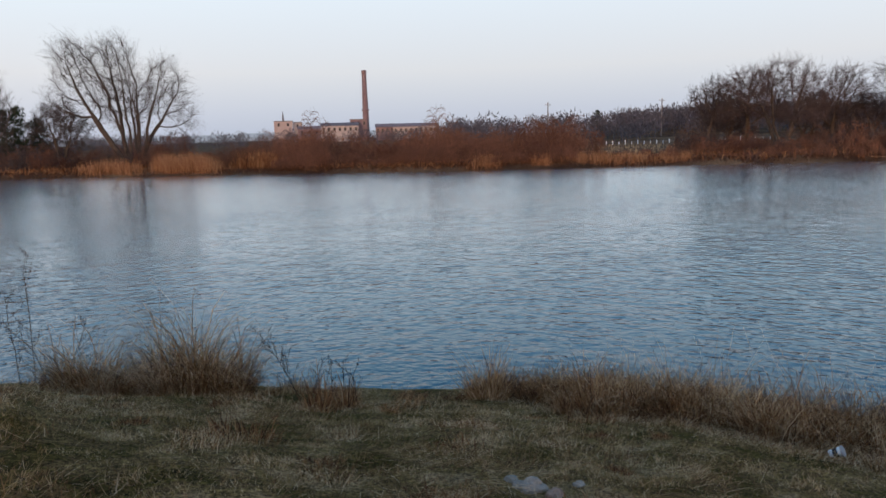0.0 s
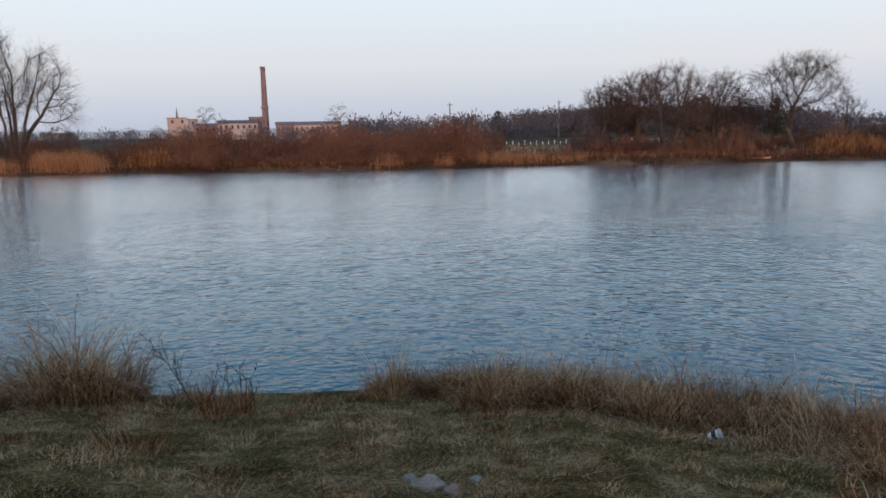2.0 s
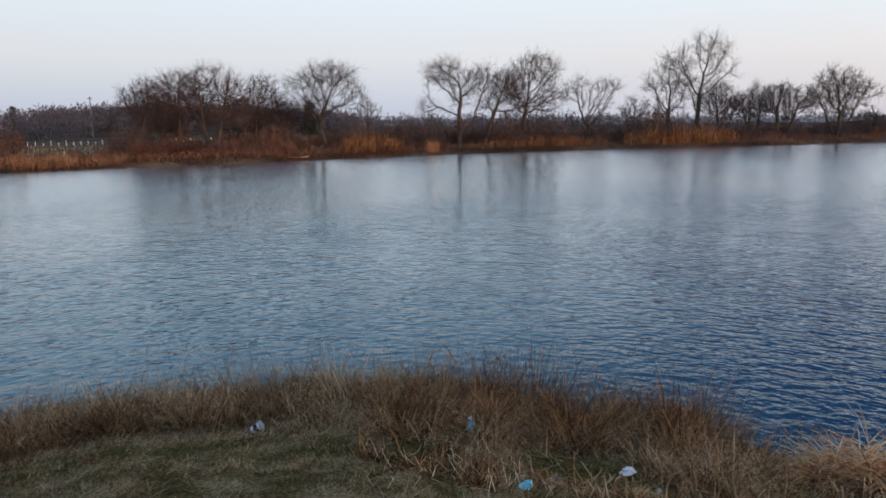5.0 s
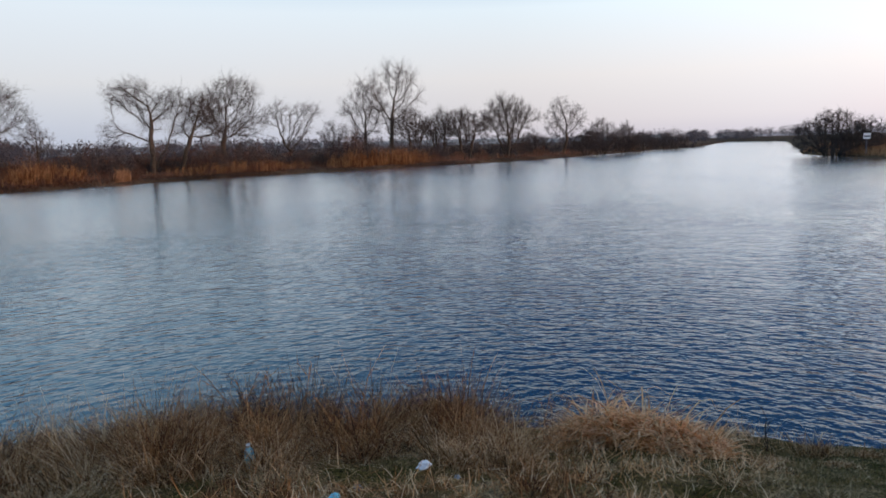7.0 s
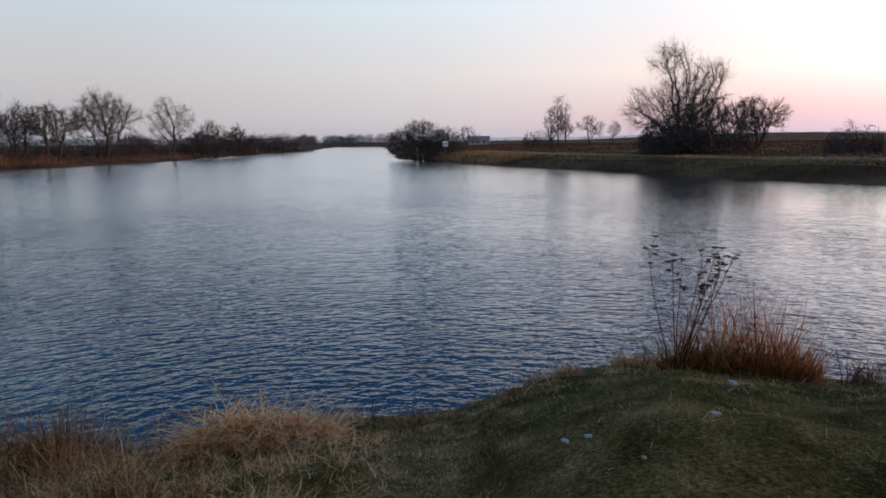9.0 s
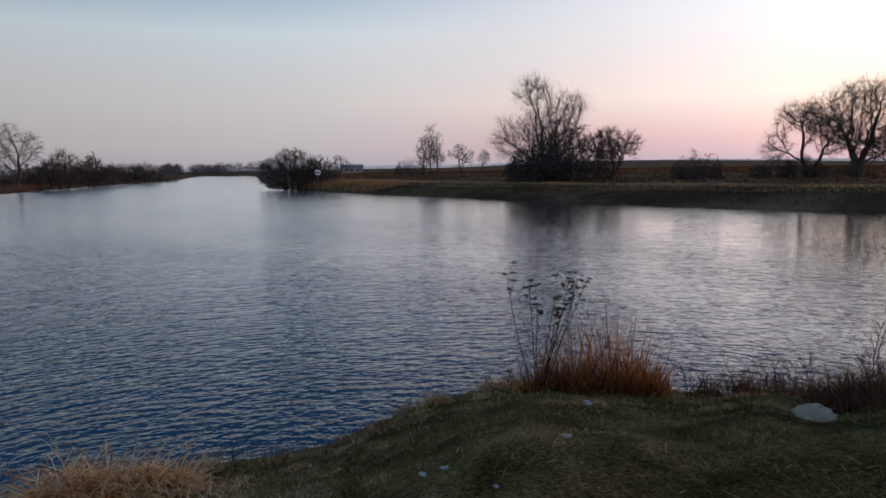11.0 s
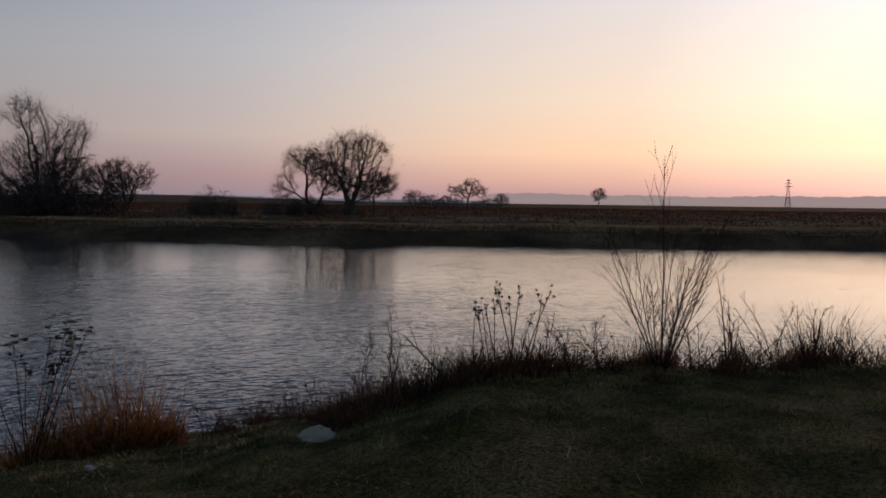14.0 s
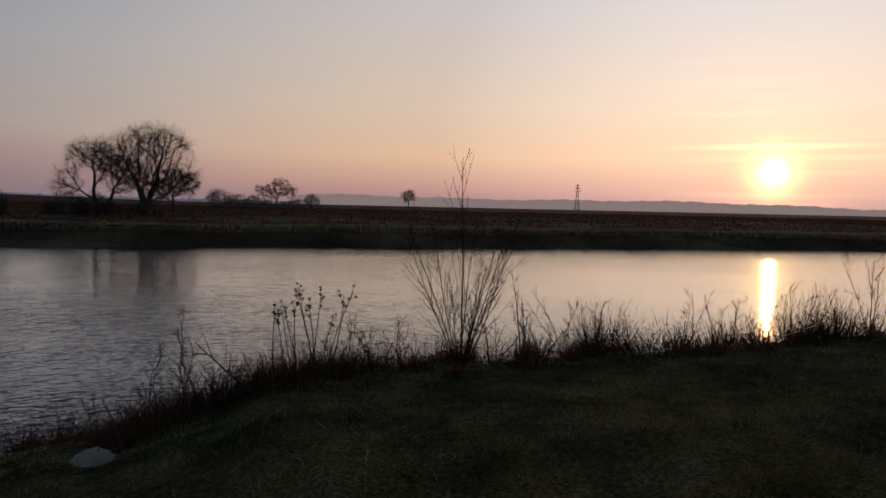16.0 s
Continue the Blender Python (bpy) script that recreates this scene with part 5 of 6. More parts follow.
def turf(seed, n, az0, az1, r0, r1, h, width, label, mat, segs):
    r = np.random.default_rng(seed)
    az, d = np.radians(r.uniform(az0, az1, n)), np.sqrt(r.uniform(r0 * r0, r1 * r1, n))
    x, y = d * np.sin(az), d * np.cos(az)
    dc, _ = near_shore(x, y)
    clump = waves(x, y, 3.3) + 0.6 * waves(x + 9, y, 7.9)
    keep = (dc > 0.15) & (r.uniform(-1.3, 1.0, n) < clump + 0.8)
    x, y, clump = x[keep], y[keep], clump[keep]
    P = np.stack([x, y, land(x, y) - 0.01], -1)
    m = len(P)
    hh = h * r.uniform(0.3, 1.1, m) * np.clip(0.75 + 0.7 * clump, 0.25, 1.6)
    me = fast_mesh("grass", *blades(r, P, np.maximum(hh, 0.02), r.uniform(0.6, 1.2, m) * width, r.uniform(0.35, 1.35, m), r.uniform(0.2, 1.0, m), segs), mat)
    tagged(new("grass", me), label, "grass", kind="stuff")


for i, (a0, a1, mat, share) in enumerate(((-42, 104, TURF, 0.57), (98, 212, GREENTURF, 0.45))):
    turf(1 + i, int(160000 * share), a0, a1, 1.9, 5.2, 0.058, 0.006, "short matted winter grass, straw mixed in" if i == 0 else "short green winter turf", mat, 1)
    turf(11 + i, int(110000 * share), a0, a1, 5.0, 8.0, 0.075, 0.0085, "short matted winter grass, straw mixed in" if i == 0 else "short green winter turf", mat, 1)
    turf(30 + i, int(60000 * share), a0, min(a1, 204), 7.8, 13.0, 0.1, 0.012, "short matted winter grass, straw mixed in" if i == 0 else "short green winter turf", mat, 1)


def straw_mat(seed, n, az0, az1, r0, r1, h, label, per=45, mat=None):
    """Loose tufts of dead straw lying this way and that in the turf."""
    r = np.random.default_rng(seed)
    k = n // per
    a, d = np.radians(r.uniform(az0, az1, k)), np.sqrt(r.uniform(r0 * r0, r1 * r1, k))
    which = r.integers(0, k, n)
    off = r.normal(0, 0.13, (n, 2)) * r.uniform(0.4, 1.8, k)[which][:, None]
    x, y = (d * np.sin(a))[which] + off[:, 0], (d * np.cos(a))[which] + off[:, 1]
    keep = near_shore(x, y)[0] > 0.2
    x, y, which = x[keep], y[keep], which[keep]
    m = len(x)
    az = r.uniform(0, 2 * np.pi, k)[which] + r.normal(0, 0.9, m)
    P = np.stack([x, y, land(x, y) + 0.005], -1)
    me = fast_mesh("straw", *blades(r, P, h * r.uniform(0.5, 1.3, m), r.uniform(0.5, 1.2, m) * 0.0034, r.uniform(0.8, 1.45, m), r.uniform(0.1, 0.6, m), 1, az), mat or STRAW)
    tagged(new("straw", me), label, "straw", kind="stuff")


def lying_straw(seed, n, az0, az1, r0, r1, length, label, mat):
    """Long dead stems pressed flat in patches, with bare turf between."""
    r = np.random.default_rng(seed)
    a, d = np.radians(r.uniform(az0, az1, n)), np.sqrt(r.uniform(r0 * r0, r1 * r1, n))
    x, y = d * np.sin(a), d * np.cos(a)
    patch = waves(x, y, 1.25) + 0.7 * waves(y + 3, x - 5, 2.9)
    keep = (near_shore(x, y)[0] > 0.3) & (r.uniform(0, 1, n) < np.clip(patch * 1.5 + 0.25, 0.02, 1))
    x, y, patch = x[keep], y[keep], patch[keep]
    m = len(x)
    az = 3.0 * waves(x, y, 0.8) + r.normal(0, 0.9, m)
    P = np.stack([x, y, land(x, y) + r.uniform(0.0, 0.05, m)], -1)
    me = fast_mesh("straw", *blades(r, P, length * r.uniform(0.4, 1.3, m), r.uniform(0.5, 1.3, m) * 0.0036, r.uniform(1.0, 1.5, m), r.uniform(0.1, 0.9, m), 3, az), mat)
    tagged(new("straw", me), label, "straw", kind="stuff")


lying_straw(61, 36000, -42, 72, 1.9, 9.5, 0.15, "long pale straw lying flat in patches", STRAW)
lying_straw(62, 12000, -42, 72, 1.9, 9.5, 0.13, "brown dead stems lying flat in patches", RUST)
lying_straw(63, 7000, 72, 165, 2.2, 9.5, 0.1, "thin straw lying in the green turf", STRAW)
straw_mat(3, 26000, -42, 70, 1.9, 8.5, 0.05, "tufts of dead straw lying in the turf", 70)
straw_mat(4, 12000, -42, 70, 1.9, 8.5, 0.06, "tufts of brown dead weeds lying in the turf", 60, RUST)
straw_mat(5, 7000, 70, 200, 2.2, 10.0, 0.045, "tufts of dead straw lying in the turf", 70)


def fringe(seed, n, az0, az1, dc0, dc1, h, mat, label, droop=(1.5, 3.4), width=0.0068, size=0.14, segs=3, per=190, leafy=True):
    """Tall grass in many ragged clumps: arching leaves, bare culms between them and short litter below."""
    r = np.random.default_rng(seed)
    n = int(n * 1.3)
    c = ring_points(r, max(3, n // per), az0, az1, dc0, dc1)
    which = r.integers(0, len(c), n)
    tall = r.uniform(0.3, 1.2, len(c))
    scale = tall[which]
    off = r.normal(0, size, (n, 2)) * scale[:, None]
    x, y = c[which, 0] + off[:, 0], c[which, 1] + off[:, 1]
    P = np.stack([x, y, land(x, y) - 0.01], -1)
    q = np.hypot(off[:, 0], off[:, 1]) / size
    # each clump is swept its own way
    lie = r.uniform(0, 2 * np.pi, len(c))[which]
    az = np.where(r.uniform(0, 1, n) < 0.45, np.arctan2(off[:, 1], off[:, 0]), lie) + r.normal(0, 1.1, n)
    hh = h * scale * r.uniform(0.5, 1.3, n)
    lean, bend = 0.22 * q + np.abs(r.normal(0, 0.4, n)), r.uniform(*droop, n)
    w = r.uniform(0.45, 1.4, n) * width
    if leafy:
        kind = r.uniform(0, 1, n)
        culm, litter = kind < 0.04, kind > 0.62
        hh = np.where(culm, hh * 1.12, np.where(litter, h * r.uniform(0.2, 0.5, n), hh))
        bend = np.where(culm, r.uniform(0.0, 0.5, n), np.where(litter, r.uniform(0.2, 1.6, n), bend))
        lean = np.where(litter, r.uniform(0.5, 1.5, n), lean)
        P[:, 2] += np.where(litter, h * scale * r.uniform(0.0, 0.4, n) * np.exp(-0.2 * q * q), 0)
        w = np.where(culm, 0.0045, w)
    me = fast_mesh("tall_grass", *blades(r, P, np.maximum(hh, 0.06), w, lean, bend, segs, az), mat)
    tagged(new("tall_grass", me), label, "grass", "tall dry grass on the bank", "stuff")


fringe(11, 3900, 3, 13, 0.1, 0.9, 0.55, RUST, "low rust-brown grass at the bank edge")
fringe(12, 5400, 12, 27, 0.2, 1.7, 0.72, STRAW, "tall drooping straw-coloured grass along the water")
fringe(13, 4800, 10, 30, 0.3, 1.9, 0.66, RUST, "rust-brown tangled grass along the water")
fringe(14, 5520, 25, 46, 0.2, 2.0, 0.8, STRAW, "tall drooping straw-coloured grass along the water")
fringe(15, 5520, 25, 50, 0.2, 2.1, 0.75, RUST, "rust-brown tangled grass along the water")
fringe(27, 8000, 42, 68, 0.3, 2.7, 0.8, RUST, "tall reddish dry grass on the bank slope")
fringe(28, 6000, 40, 72, 1.0, 3.1, 0.5, STRAW, "straw tufts on the bank slope")
fringe(31, 3200, 40, 76, 2.6, 4.6, 0.2, RUST, "low brown grass above the bank edge")
fringe(32, 1800, 70, 92, 1.6, 4.2, 0.14, STRAW, "low straw tufts below a heap of dry grass")
fringe(33, 2600, -40, 14, 2.4, 6.2, 0.12, STRAW, "low straw tufts in the turf")
fringe(34, 1800, -40, 20, 2.0, 6.0, 0.12, RUST, "low brown tufts in the turf")
fringe(35, 2200, 92, 135, 1.0, 5.0, 0.09, STRAW, "low straw tufts in the turf")
fringe(29, 700, 30, 44, 2.2, 3.2, 0.34, STRAW, "straw tufts above the bank edge")
fringe(16, 2500, -42, -8, 0.2, 1.6, 0.35, STRAW, "low dry grass along the water")
fringe(17, 1800, -24, 10, 0.6, 3.4, 0.22, RUST, "low brown weeds in the turf")
fringe(18, 2600, 86, 116, 0.1, 1.1, 0.3, STRAW, "thin dry grass along the water")
fringe(19, 2200, 125, 142, 0.2, 2.2, 0.4, DEADWEED, "dark dry weeds at the water", (0.2, 1.2))
fringe(20, 8000, 137, 163, 2.8, 5.0, 0.42, DEADWEED, "dense dark dry weeds along the bank crest", (0.4, 2.0))
fringe(21, 5000, 160, 182, 2.6, 5.4, 0.42, DEADWEED, "dry grass along the bank crest", (0.2, 1.2))
fringe(22, 3000, 183, 200, 3.2, 6.2, 0.45, DEADWEED, "dry grass along the bank crest", (0.2, 1.2))
fringe(23, 700, 172, 200, 3.6, 5.4, 0.7, DARKTWIG, "thin upright dead grass stalks", (0.0, 0.5), 0.005, leafy=False)
fringe(24, 500, 44, 62, 0.5, 2.6, 1.0, DARKTWIG, "thin upright dead grass stalks", (0.0, 0.5), 0.005, leafy=False)
fringe(25, 260, -40, -26, 0.3, 1.4, 1.1, DARKTWIG, "thin upright dead stalks at the water", (0.0, 0.4), 0.006, leafy=False)
fringe(26, 420, 140, 166, 3.2, 4.8, 0.8, DARKTWIG, "thin upright dead stalks on the crest", (0.0, 0.5), 0.005, leafy=False)


def tangle(seed, n, az0, az1, dc0, dc1, lift, length, mat, label):
    """Broken, curled leaves caught crosswise in the standing grass."""
    r = np.random.default_rng(seed)
    P = ring_points(r, n, az0, az1, dc0, dc1)
    thick = np.clip(0.55 + waves(P[:, 0], P[:, 1], 1.9) + 0.5 * waves(P[:, 1], P[:, 0], 4.3), 0, 1)
    P = P[r.uniform(0, 1, n) < thick]
    m = len(P)
    P[:, 2] += lift * r.uniform(0, 1, m) ** 1.4
    me = fast_mesh("grass_tangle", *blades(r, P, length * r.uniform(0.4, 1.3, m), r.uniform(0.5, 1.3, m) * 0.0068, r.uniform(0.3, 2.0, m), r.uniform(-1.4, 2.6, m), 4), mat)
    tagged(new("grass_tangle", me), label, "grass", "tall dry grass on the bank", "stuff")


tangle(71, 5000, 8, 48, 0.2, 2.2, 0.42, 0.3, STRAW, "curled pale leaves tangled in the bank grass")
tangle(72, 5500, 40, 76, 0.4, 3.0, 0.4, 0.3, RUST, "curled brown leaves tangled in the bank grass")
tangle(73, 3500, 40, 92, 1.6, 4.6, 0.08, 0.2, THATCH, "orange leaf litter on the bank slope")
tangle(74, 1400, -30, -15, 0.5, 1.8, 0.5, 0.32, STRAW, "curled pale leaves tangled in the tussocks")
tangle(75, 4500, 132, 200, 2.6, 5.6, 0.4, 0.22, DEADWEED, "dark curled leaves caught in the crest weeds")


def tussock(az, r, radius, h, n, mat, label, seed, droop=(1.2, 2.9), name="grass_tussock", width=0.0085, lean=0.35, mess=0.8, leafy=0.3, lie=None, slack=(0.6, 1.9)):
    """A ragged tuft: leaves arch over from a tangled base, taller on one side than on the other."""
    x, y = polar(az, r)
    g = np.random.default_rng(seed)
    f, q = g.uniform(0, 2 * np.pi, n), np.sqrt(g.uniform(0, 1, n))
    lx, ly = np.cos(f) * q * radius, np.sin(f) * q * radius
    z0 = ground_z(x, y)
    P = np.stack([lx, ly, land(x + lx, y + ly) - z0 - 0.02], -1)
    ragged = 0.8 + 0.28 * np.sin(2 * f + seed) + 0.2 * np.sin(5 * f + 2 * seed + 4 * q)
    hh = h * g.uniform(0.4, 1.25, n) * (1.1 - 0.4 * q * q) * ragged
    loose = g.uniform(0, 1, n) < leafy
    P[:, 2] += np.where(loose, h * g.uniform(0.05, 0.5, n) * (1 - 0.5 * q * q) * ragged, 0)
    tilt = np.where(loose, g.uniform(*slack, n), q * lean + np.abs(g.normal(0, 0.2, n)))
    bend = np.where(loose, g.uniform(0.2, 1.8, n), g.uniform(*droop, n))
    hh = np.where(loose, h * g.uniform(0.14, 0.4, n), hh)
    e = thing(name, x, y, z0, label, "grass", "grass tussocks on the bank")
    k = n * 3 // 4
    for nm, s, mm in (("blade_mass", slice(0, k), mat), ("base_thatch", slice(k, n), TURF)):
        sc = 1.0 if nm == "blade_mass" else 0.35
        part(nm, fast_mesh(nm, *blades(g, P[s], hh[s] * sc, g.uniform(0.4, 1.4, len(P[s])) * width, tilt[s], bend[s], 5, (f[s] if lie is None else np.where(np.cos(f[s] - lie) > 0, lie, lie + np.pi)) + g.normal(0, mess, len(P[s]))), mm), None, e)


tussock(332.2, 9.9, 0.38, 1.1, 1300, STRAW, "tall pale dry grass tussock at the water", 1, (1.6, 3.3))
tussock(330.4, 10.0, 0.3, 0.9, 700, RUST, "rusty dry grass tussock at the water", 2, (1.6, 3.3))
tussock(334.2, 9.8, 0.3, 0.7, 360, RUST, "low rusty tussock between straw tussocks", 12)
tussock(337.6, 9.5, 0.38, 1.2, 1300, STRAW, "large drooping straw tussock at the water", 3, (1.6, 3.3))
tussock(339.8, 9.4, 0.4, 1.6, 1600, STRAW, "tallest drooping straw tussock at the water", 4, (1.6, 3.3))
tussock(341.9, 9.3, 0.34, 1.1, 900, RUST, "rusty drooping tussock beside larger ones", 44, (1.6, 3.3))
tussock(349.1, 6.9, 0.16, 0.42, 260, RUST, "small upright rusty tuft in the turf", 5, (0.1, 0.7), leafy=0.2)
tussock(351.3, 7.1, 0.1, 0.4, 130, RUST, "small upright rusty tuft in the turf", 6, (0.1, 0.7), leafy=0.2)
tussock(3.4, 8.5, 0.25, 0.55, 800, STRAW, "upright straw tuft at the bank edge", 7, (0.2, 1.2))
tussock(-17, 5.2, 0.28, 0.22, 420, RUST, "low rusty weed patch in the turf", 8, (0.3, 1.4))
tussock(67.0, 7.5, 0.45, 0.7, 1800, RUST, "dark red-brown brush clump at the water", 9, (0.2, 1.2))
tussock(64.5, 7.4, 0.45, 0.6, 1400, RUST, "dark red-brown brush clump at the water", 10, (0.3, 1.3))
for i, (az, r, rad, h) in enumerate(((76.6, 7.3, 0.26, 0.7), (78.6, 7.45, 0.34, 1.0), (81.0, 7.4, 0.36, 0.95), (83.4, 7.3, 0.36, 0.85), (86.0, 7.2, 0.3, 0.65))):
    tussock(az, r, rad, h * 0.9, 1300, THATCH, "flattened pale orange heap of dead grass", 20 + i, (1.9, 3.2), width=0.016, lean=0.8, mess=1.0, leafy=0.75, lie=1.75, slack=(0.9, 1.8))
for i, (az, r, rad, h) in enumerate(((116.8, 8.0, 0.26, 0.5), (119.0, 8.05, 0.3, 0.8), (121.5, 8.1, 0.32, 1.0), (123.6, 8.15, 0.3, 0.92), (125.6, 8.2, 0.22, 0.6))):
    tussock(az, r, rad, h * 1.05, 700, STALK, "clump of upright rust-orange reed stalks", 30 + i, (-0.5, 2.2), "reed_clump", 0.009, 0.4, 2.0, 0.45, slack=(0.1, 1.9))

# ---- near plants ----


def seed_heads(rng, points, size, k=6):
    """Small clusters of drops round the points."""
    out = []
    for p in points:
        for _ in range(k):
            q = p + rng.normal(0, size * 0.8, 3)
            out.append((np.array([q, q + rng.normal(0, 1, 3) * size * 0.35, q + np.array([0, 0, size * 0.5])]), np.array([size * 0.15, size * 0.42, size * 0.1])))
    return out


def weed(az, r, h, seed, label, stems=1, branches=9, lean=0.15, heads=0.012, spread=0.1, way=None, mat=None, head_from=0.5, up=0.05, name="dead_weed"):
    x, y = polar(az, r)
    g = np.random.default_rng(seed)
    e = thing(name, x, y, ground_z(x, y), label, "weed", "dead weeds on the bank")
    tips = []
    for s in range(stems):
        a = g.uniform(0, 2 * np.pi) if way is None else way + g.normal(0, 0.4)
        k = g.uniform(0.4, 2.2) if way is None else 1.0
        p = np.array([math.cos(a), math.sin(a), 0]) * spread * g.uniform(0, 1)
        main = grow(g, p - np.array([0, 0, 0.03]), np.array([math.cos(a) * lean, math.sin(a) * lean, 1]) * np.array([k, k, 1]), h * g.uniform(0.5, 1.05), 7, 0.09, -0.02)
        st = part("stem", fast_mesh("stem", *tubes([(main, np.linspace(0.006, 0.0028, 8))], 5), mat or DARKTWIG), None, e)
        side = []
        for b in range(branches):
            q, d = along(main, 0.2 + 0.78 * (b + g.uniform(0, 0.9)) / branches)
            sb = grow(g, q, splayed(g, d, g.uniform(0.4, 0.9)), h * g.uniform(0.1, 0.26), 4, 0.12, up)
            side.append((sb, np.linspace(0.0034, 0.0018, 5)))
            tips.append(sb[-1])
            for _ in range(3):
                q, d = along(sb, g.uniform(0.2, 1))
                sc = grow(g, q, splayed(g, d, 0.6), h * g.uniform(0.04, 0.1), 2, 0.1, up)
                side.append((sc, np.linspace(0.0025, 0.0014, 3)))
                tips.append(sc[-1])
        if side:
            part("branch_spray", fast_mesh("branch_spray", *tubes(side, 3), mat or DARKTWIG), None, st)
        tips.append(main[-1])
    if heads:
        tips = [t for t in tips if t[2] > h * head_from]
        part("seed_head", fast_mesh("seed_head", *tubes(seed_heads(g, tips, heads, 2), 3), DARKTWIG), None, e)
    return e


weed(348.3, 8.4, 1.5, 1, "tall thin dead weed leaning over the water", 1, 22, 0.36, 0.013, way=2.9)
weed(348.4, 8.4, 0.9, 2, "thin dead weed beside a taller one", 1, 9, 0.2, 0.011)
weed(350.6, 8.2, 0.75, 3, "dead weed with dark seed heads", 2, 5, 0.15, 0.013)
weed(351.7, 8.25, 0.85, 4, "dead weed with a dark curled leaf cluster", 1, 8, 0.06, 0.036, head_from=0.66)
weed(349.6, 8.1, 0.5, 5, "short dead weed with dark seed heads", 2, 4, 0.25, 0.018)
weed(327.9, 10.3, 1.9, 6, "tall bare stalk of a dead weed", 2, 8, 0.1, 0.006)
weed(330.0, 10.2, 1.9, 7, "tall bare stalk of a dead weed", 2, 9, 0.12, 0.006)
weed(326.3, 10.4, 1.5, 8, "tall bare stalk of a dead weed", 2, 7, 0.2, 0.006)
weed(335.8, 9.9, 1.0, 9, "dead weed standing between straw tussocks", 2, 6, 0.2, 0.012)
weed(11.0, 8.2, 0.7, 10, "dead weed rising from tangled grass", 1, 6, 0.05, 0.012)
weed(17.5, 8.2, 0.6, 11, "dead weed rising from tangled grass", 1, 4, 0.1, 0.008)
for i, (az, r, h) in enumerate(((47.5, 7.0, 0.95), (50.0, 7.2, 1.1), (52.8, 7.0, 1.0), (56.0, 7.1, 0.9), (60.5, 7.2, 0.9), (44.0, 7.2, 0.8))):
    weed(az, r, h, 12 + i, "reddish dead weed in the tall grass", 3, 7, 0.16, 0.008, mat=RUST)
weed(91.5, 7.8, 0.55, 20, "short dead weed beside a heap of dry grass", 2, 5, 0.2, 0.008)
weed(113.6, 8.6, 0.55, 21, "short dead weed at the water", 2, 5, 0.2, 0.01)
weed(128.3, 8.4, 0.5, 22, "short dead weed beside reed stalks", 3, 5, 0.3, 0.012)
weed(132.2, 9.6, 0.6, 23, "short dead weed at the water", 2, 5, 0.15, 0.012)
weed(134.8, 9.4, 0.75, 24, "dead weed with round dark heads", 3, 5, 0.2, 0.015)
weed(137.2, 8.6, 0.75, 25, "dead weed with round dark heads", 3, 5, 0.2, 0.014)
weed(140.8, 7.8, 0.95, 26, "feathery dead weed on the bank crest", 3, 12, 0.18, 0.007)
weed(143.2, 7.2, 1.05, 27, "feathery dead weed on the bank crest", 3, 14, 0.14, 0.007)
weed(145.5, 7.2, 0.75, 28, "bushy dead weed on the bank crest", 4, 8, 0.3, 0.01)
weed(155.5, 7.2, 0.7, 29, "bushy dead weed on the bank crest", 4, 8, 0.35, 0.01)
weed(157.8, 7.3, 0.78, 30, "dead weed with a dark spike", 3, 7, 0.18, 0.012)
weed(160.2, 7.6, 0.6, 31, "bushy dead weed on the bank crest", 4, 7, 0.35, 0.009)
weed(167.2, 8.2, 0.62, 32, "bushy dead weed beside a sapling", 4, 8, 0.35, 0.01)
weed(170.6, 8.3, 0.85, 33, "dark spiky dead weed on the crest", 4, 4, 0.25, 0.016, head_from=0.4)
weed(172.8, 8.5, 0.9, 34, "dark spiky dead weed on the crest", 4, 4, 0.25, 0.016, head_from=0.4)
weed(175.0, 8.8, 0.72, 35, "thin dead weed on the crest", 4, 7, 0.2, 0.007)
weed(178.0, 9.2, 0.65, 36, "thin dead weed on the crest", 3, 6, 0.3, 0.007)
weed(182.0, 9.9, 0.85, 37, "thin dead weed on the crest", 3, 7, 0.4, 0.007)
weed(184.5, 10.0, 0.8, 38, "thin dead weed on the crest", 4, 7, 0.3, 0.009)
weed(188.8, 10.6, 1.0, 39, "dark leafy dead weed on the crest", 5, 9, 0.22, 0.012)
weed(191.8, 11.4, 0.8, 40, "thin dead weed on the crest", 4, 7, 0.25, 0.008)
weed(193.8, 11.6, 1.15, 41, "tall dead weed on the crest", 5, 8, 0.15, 0.01)
weed(196.0, 11.9, 1.1, 42, "tall dead weed on the crest", 5, 8, 0.2, 0.01)


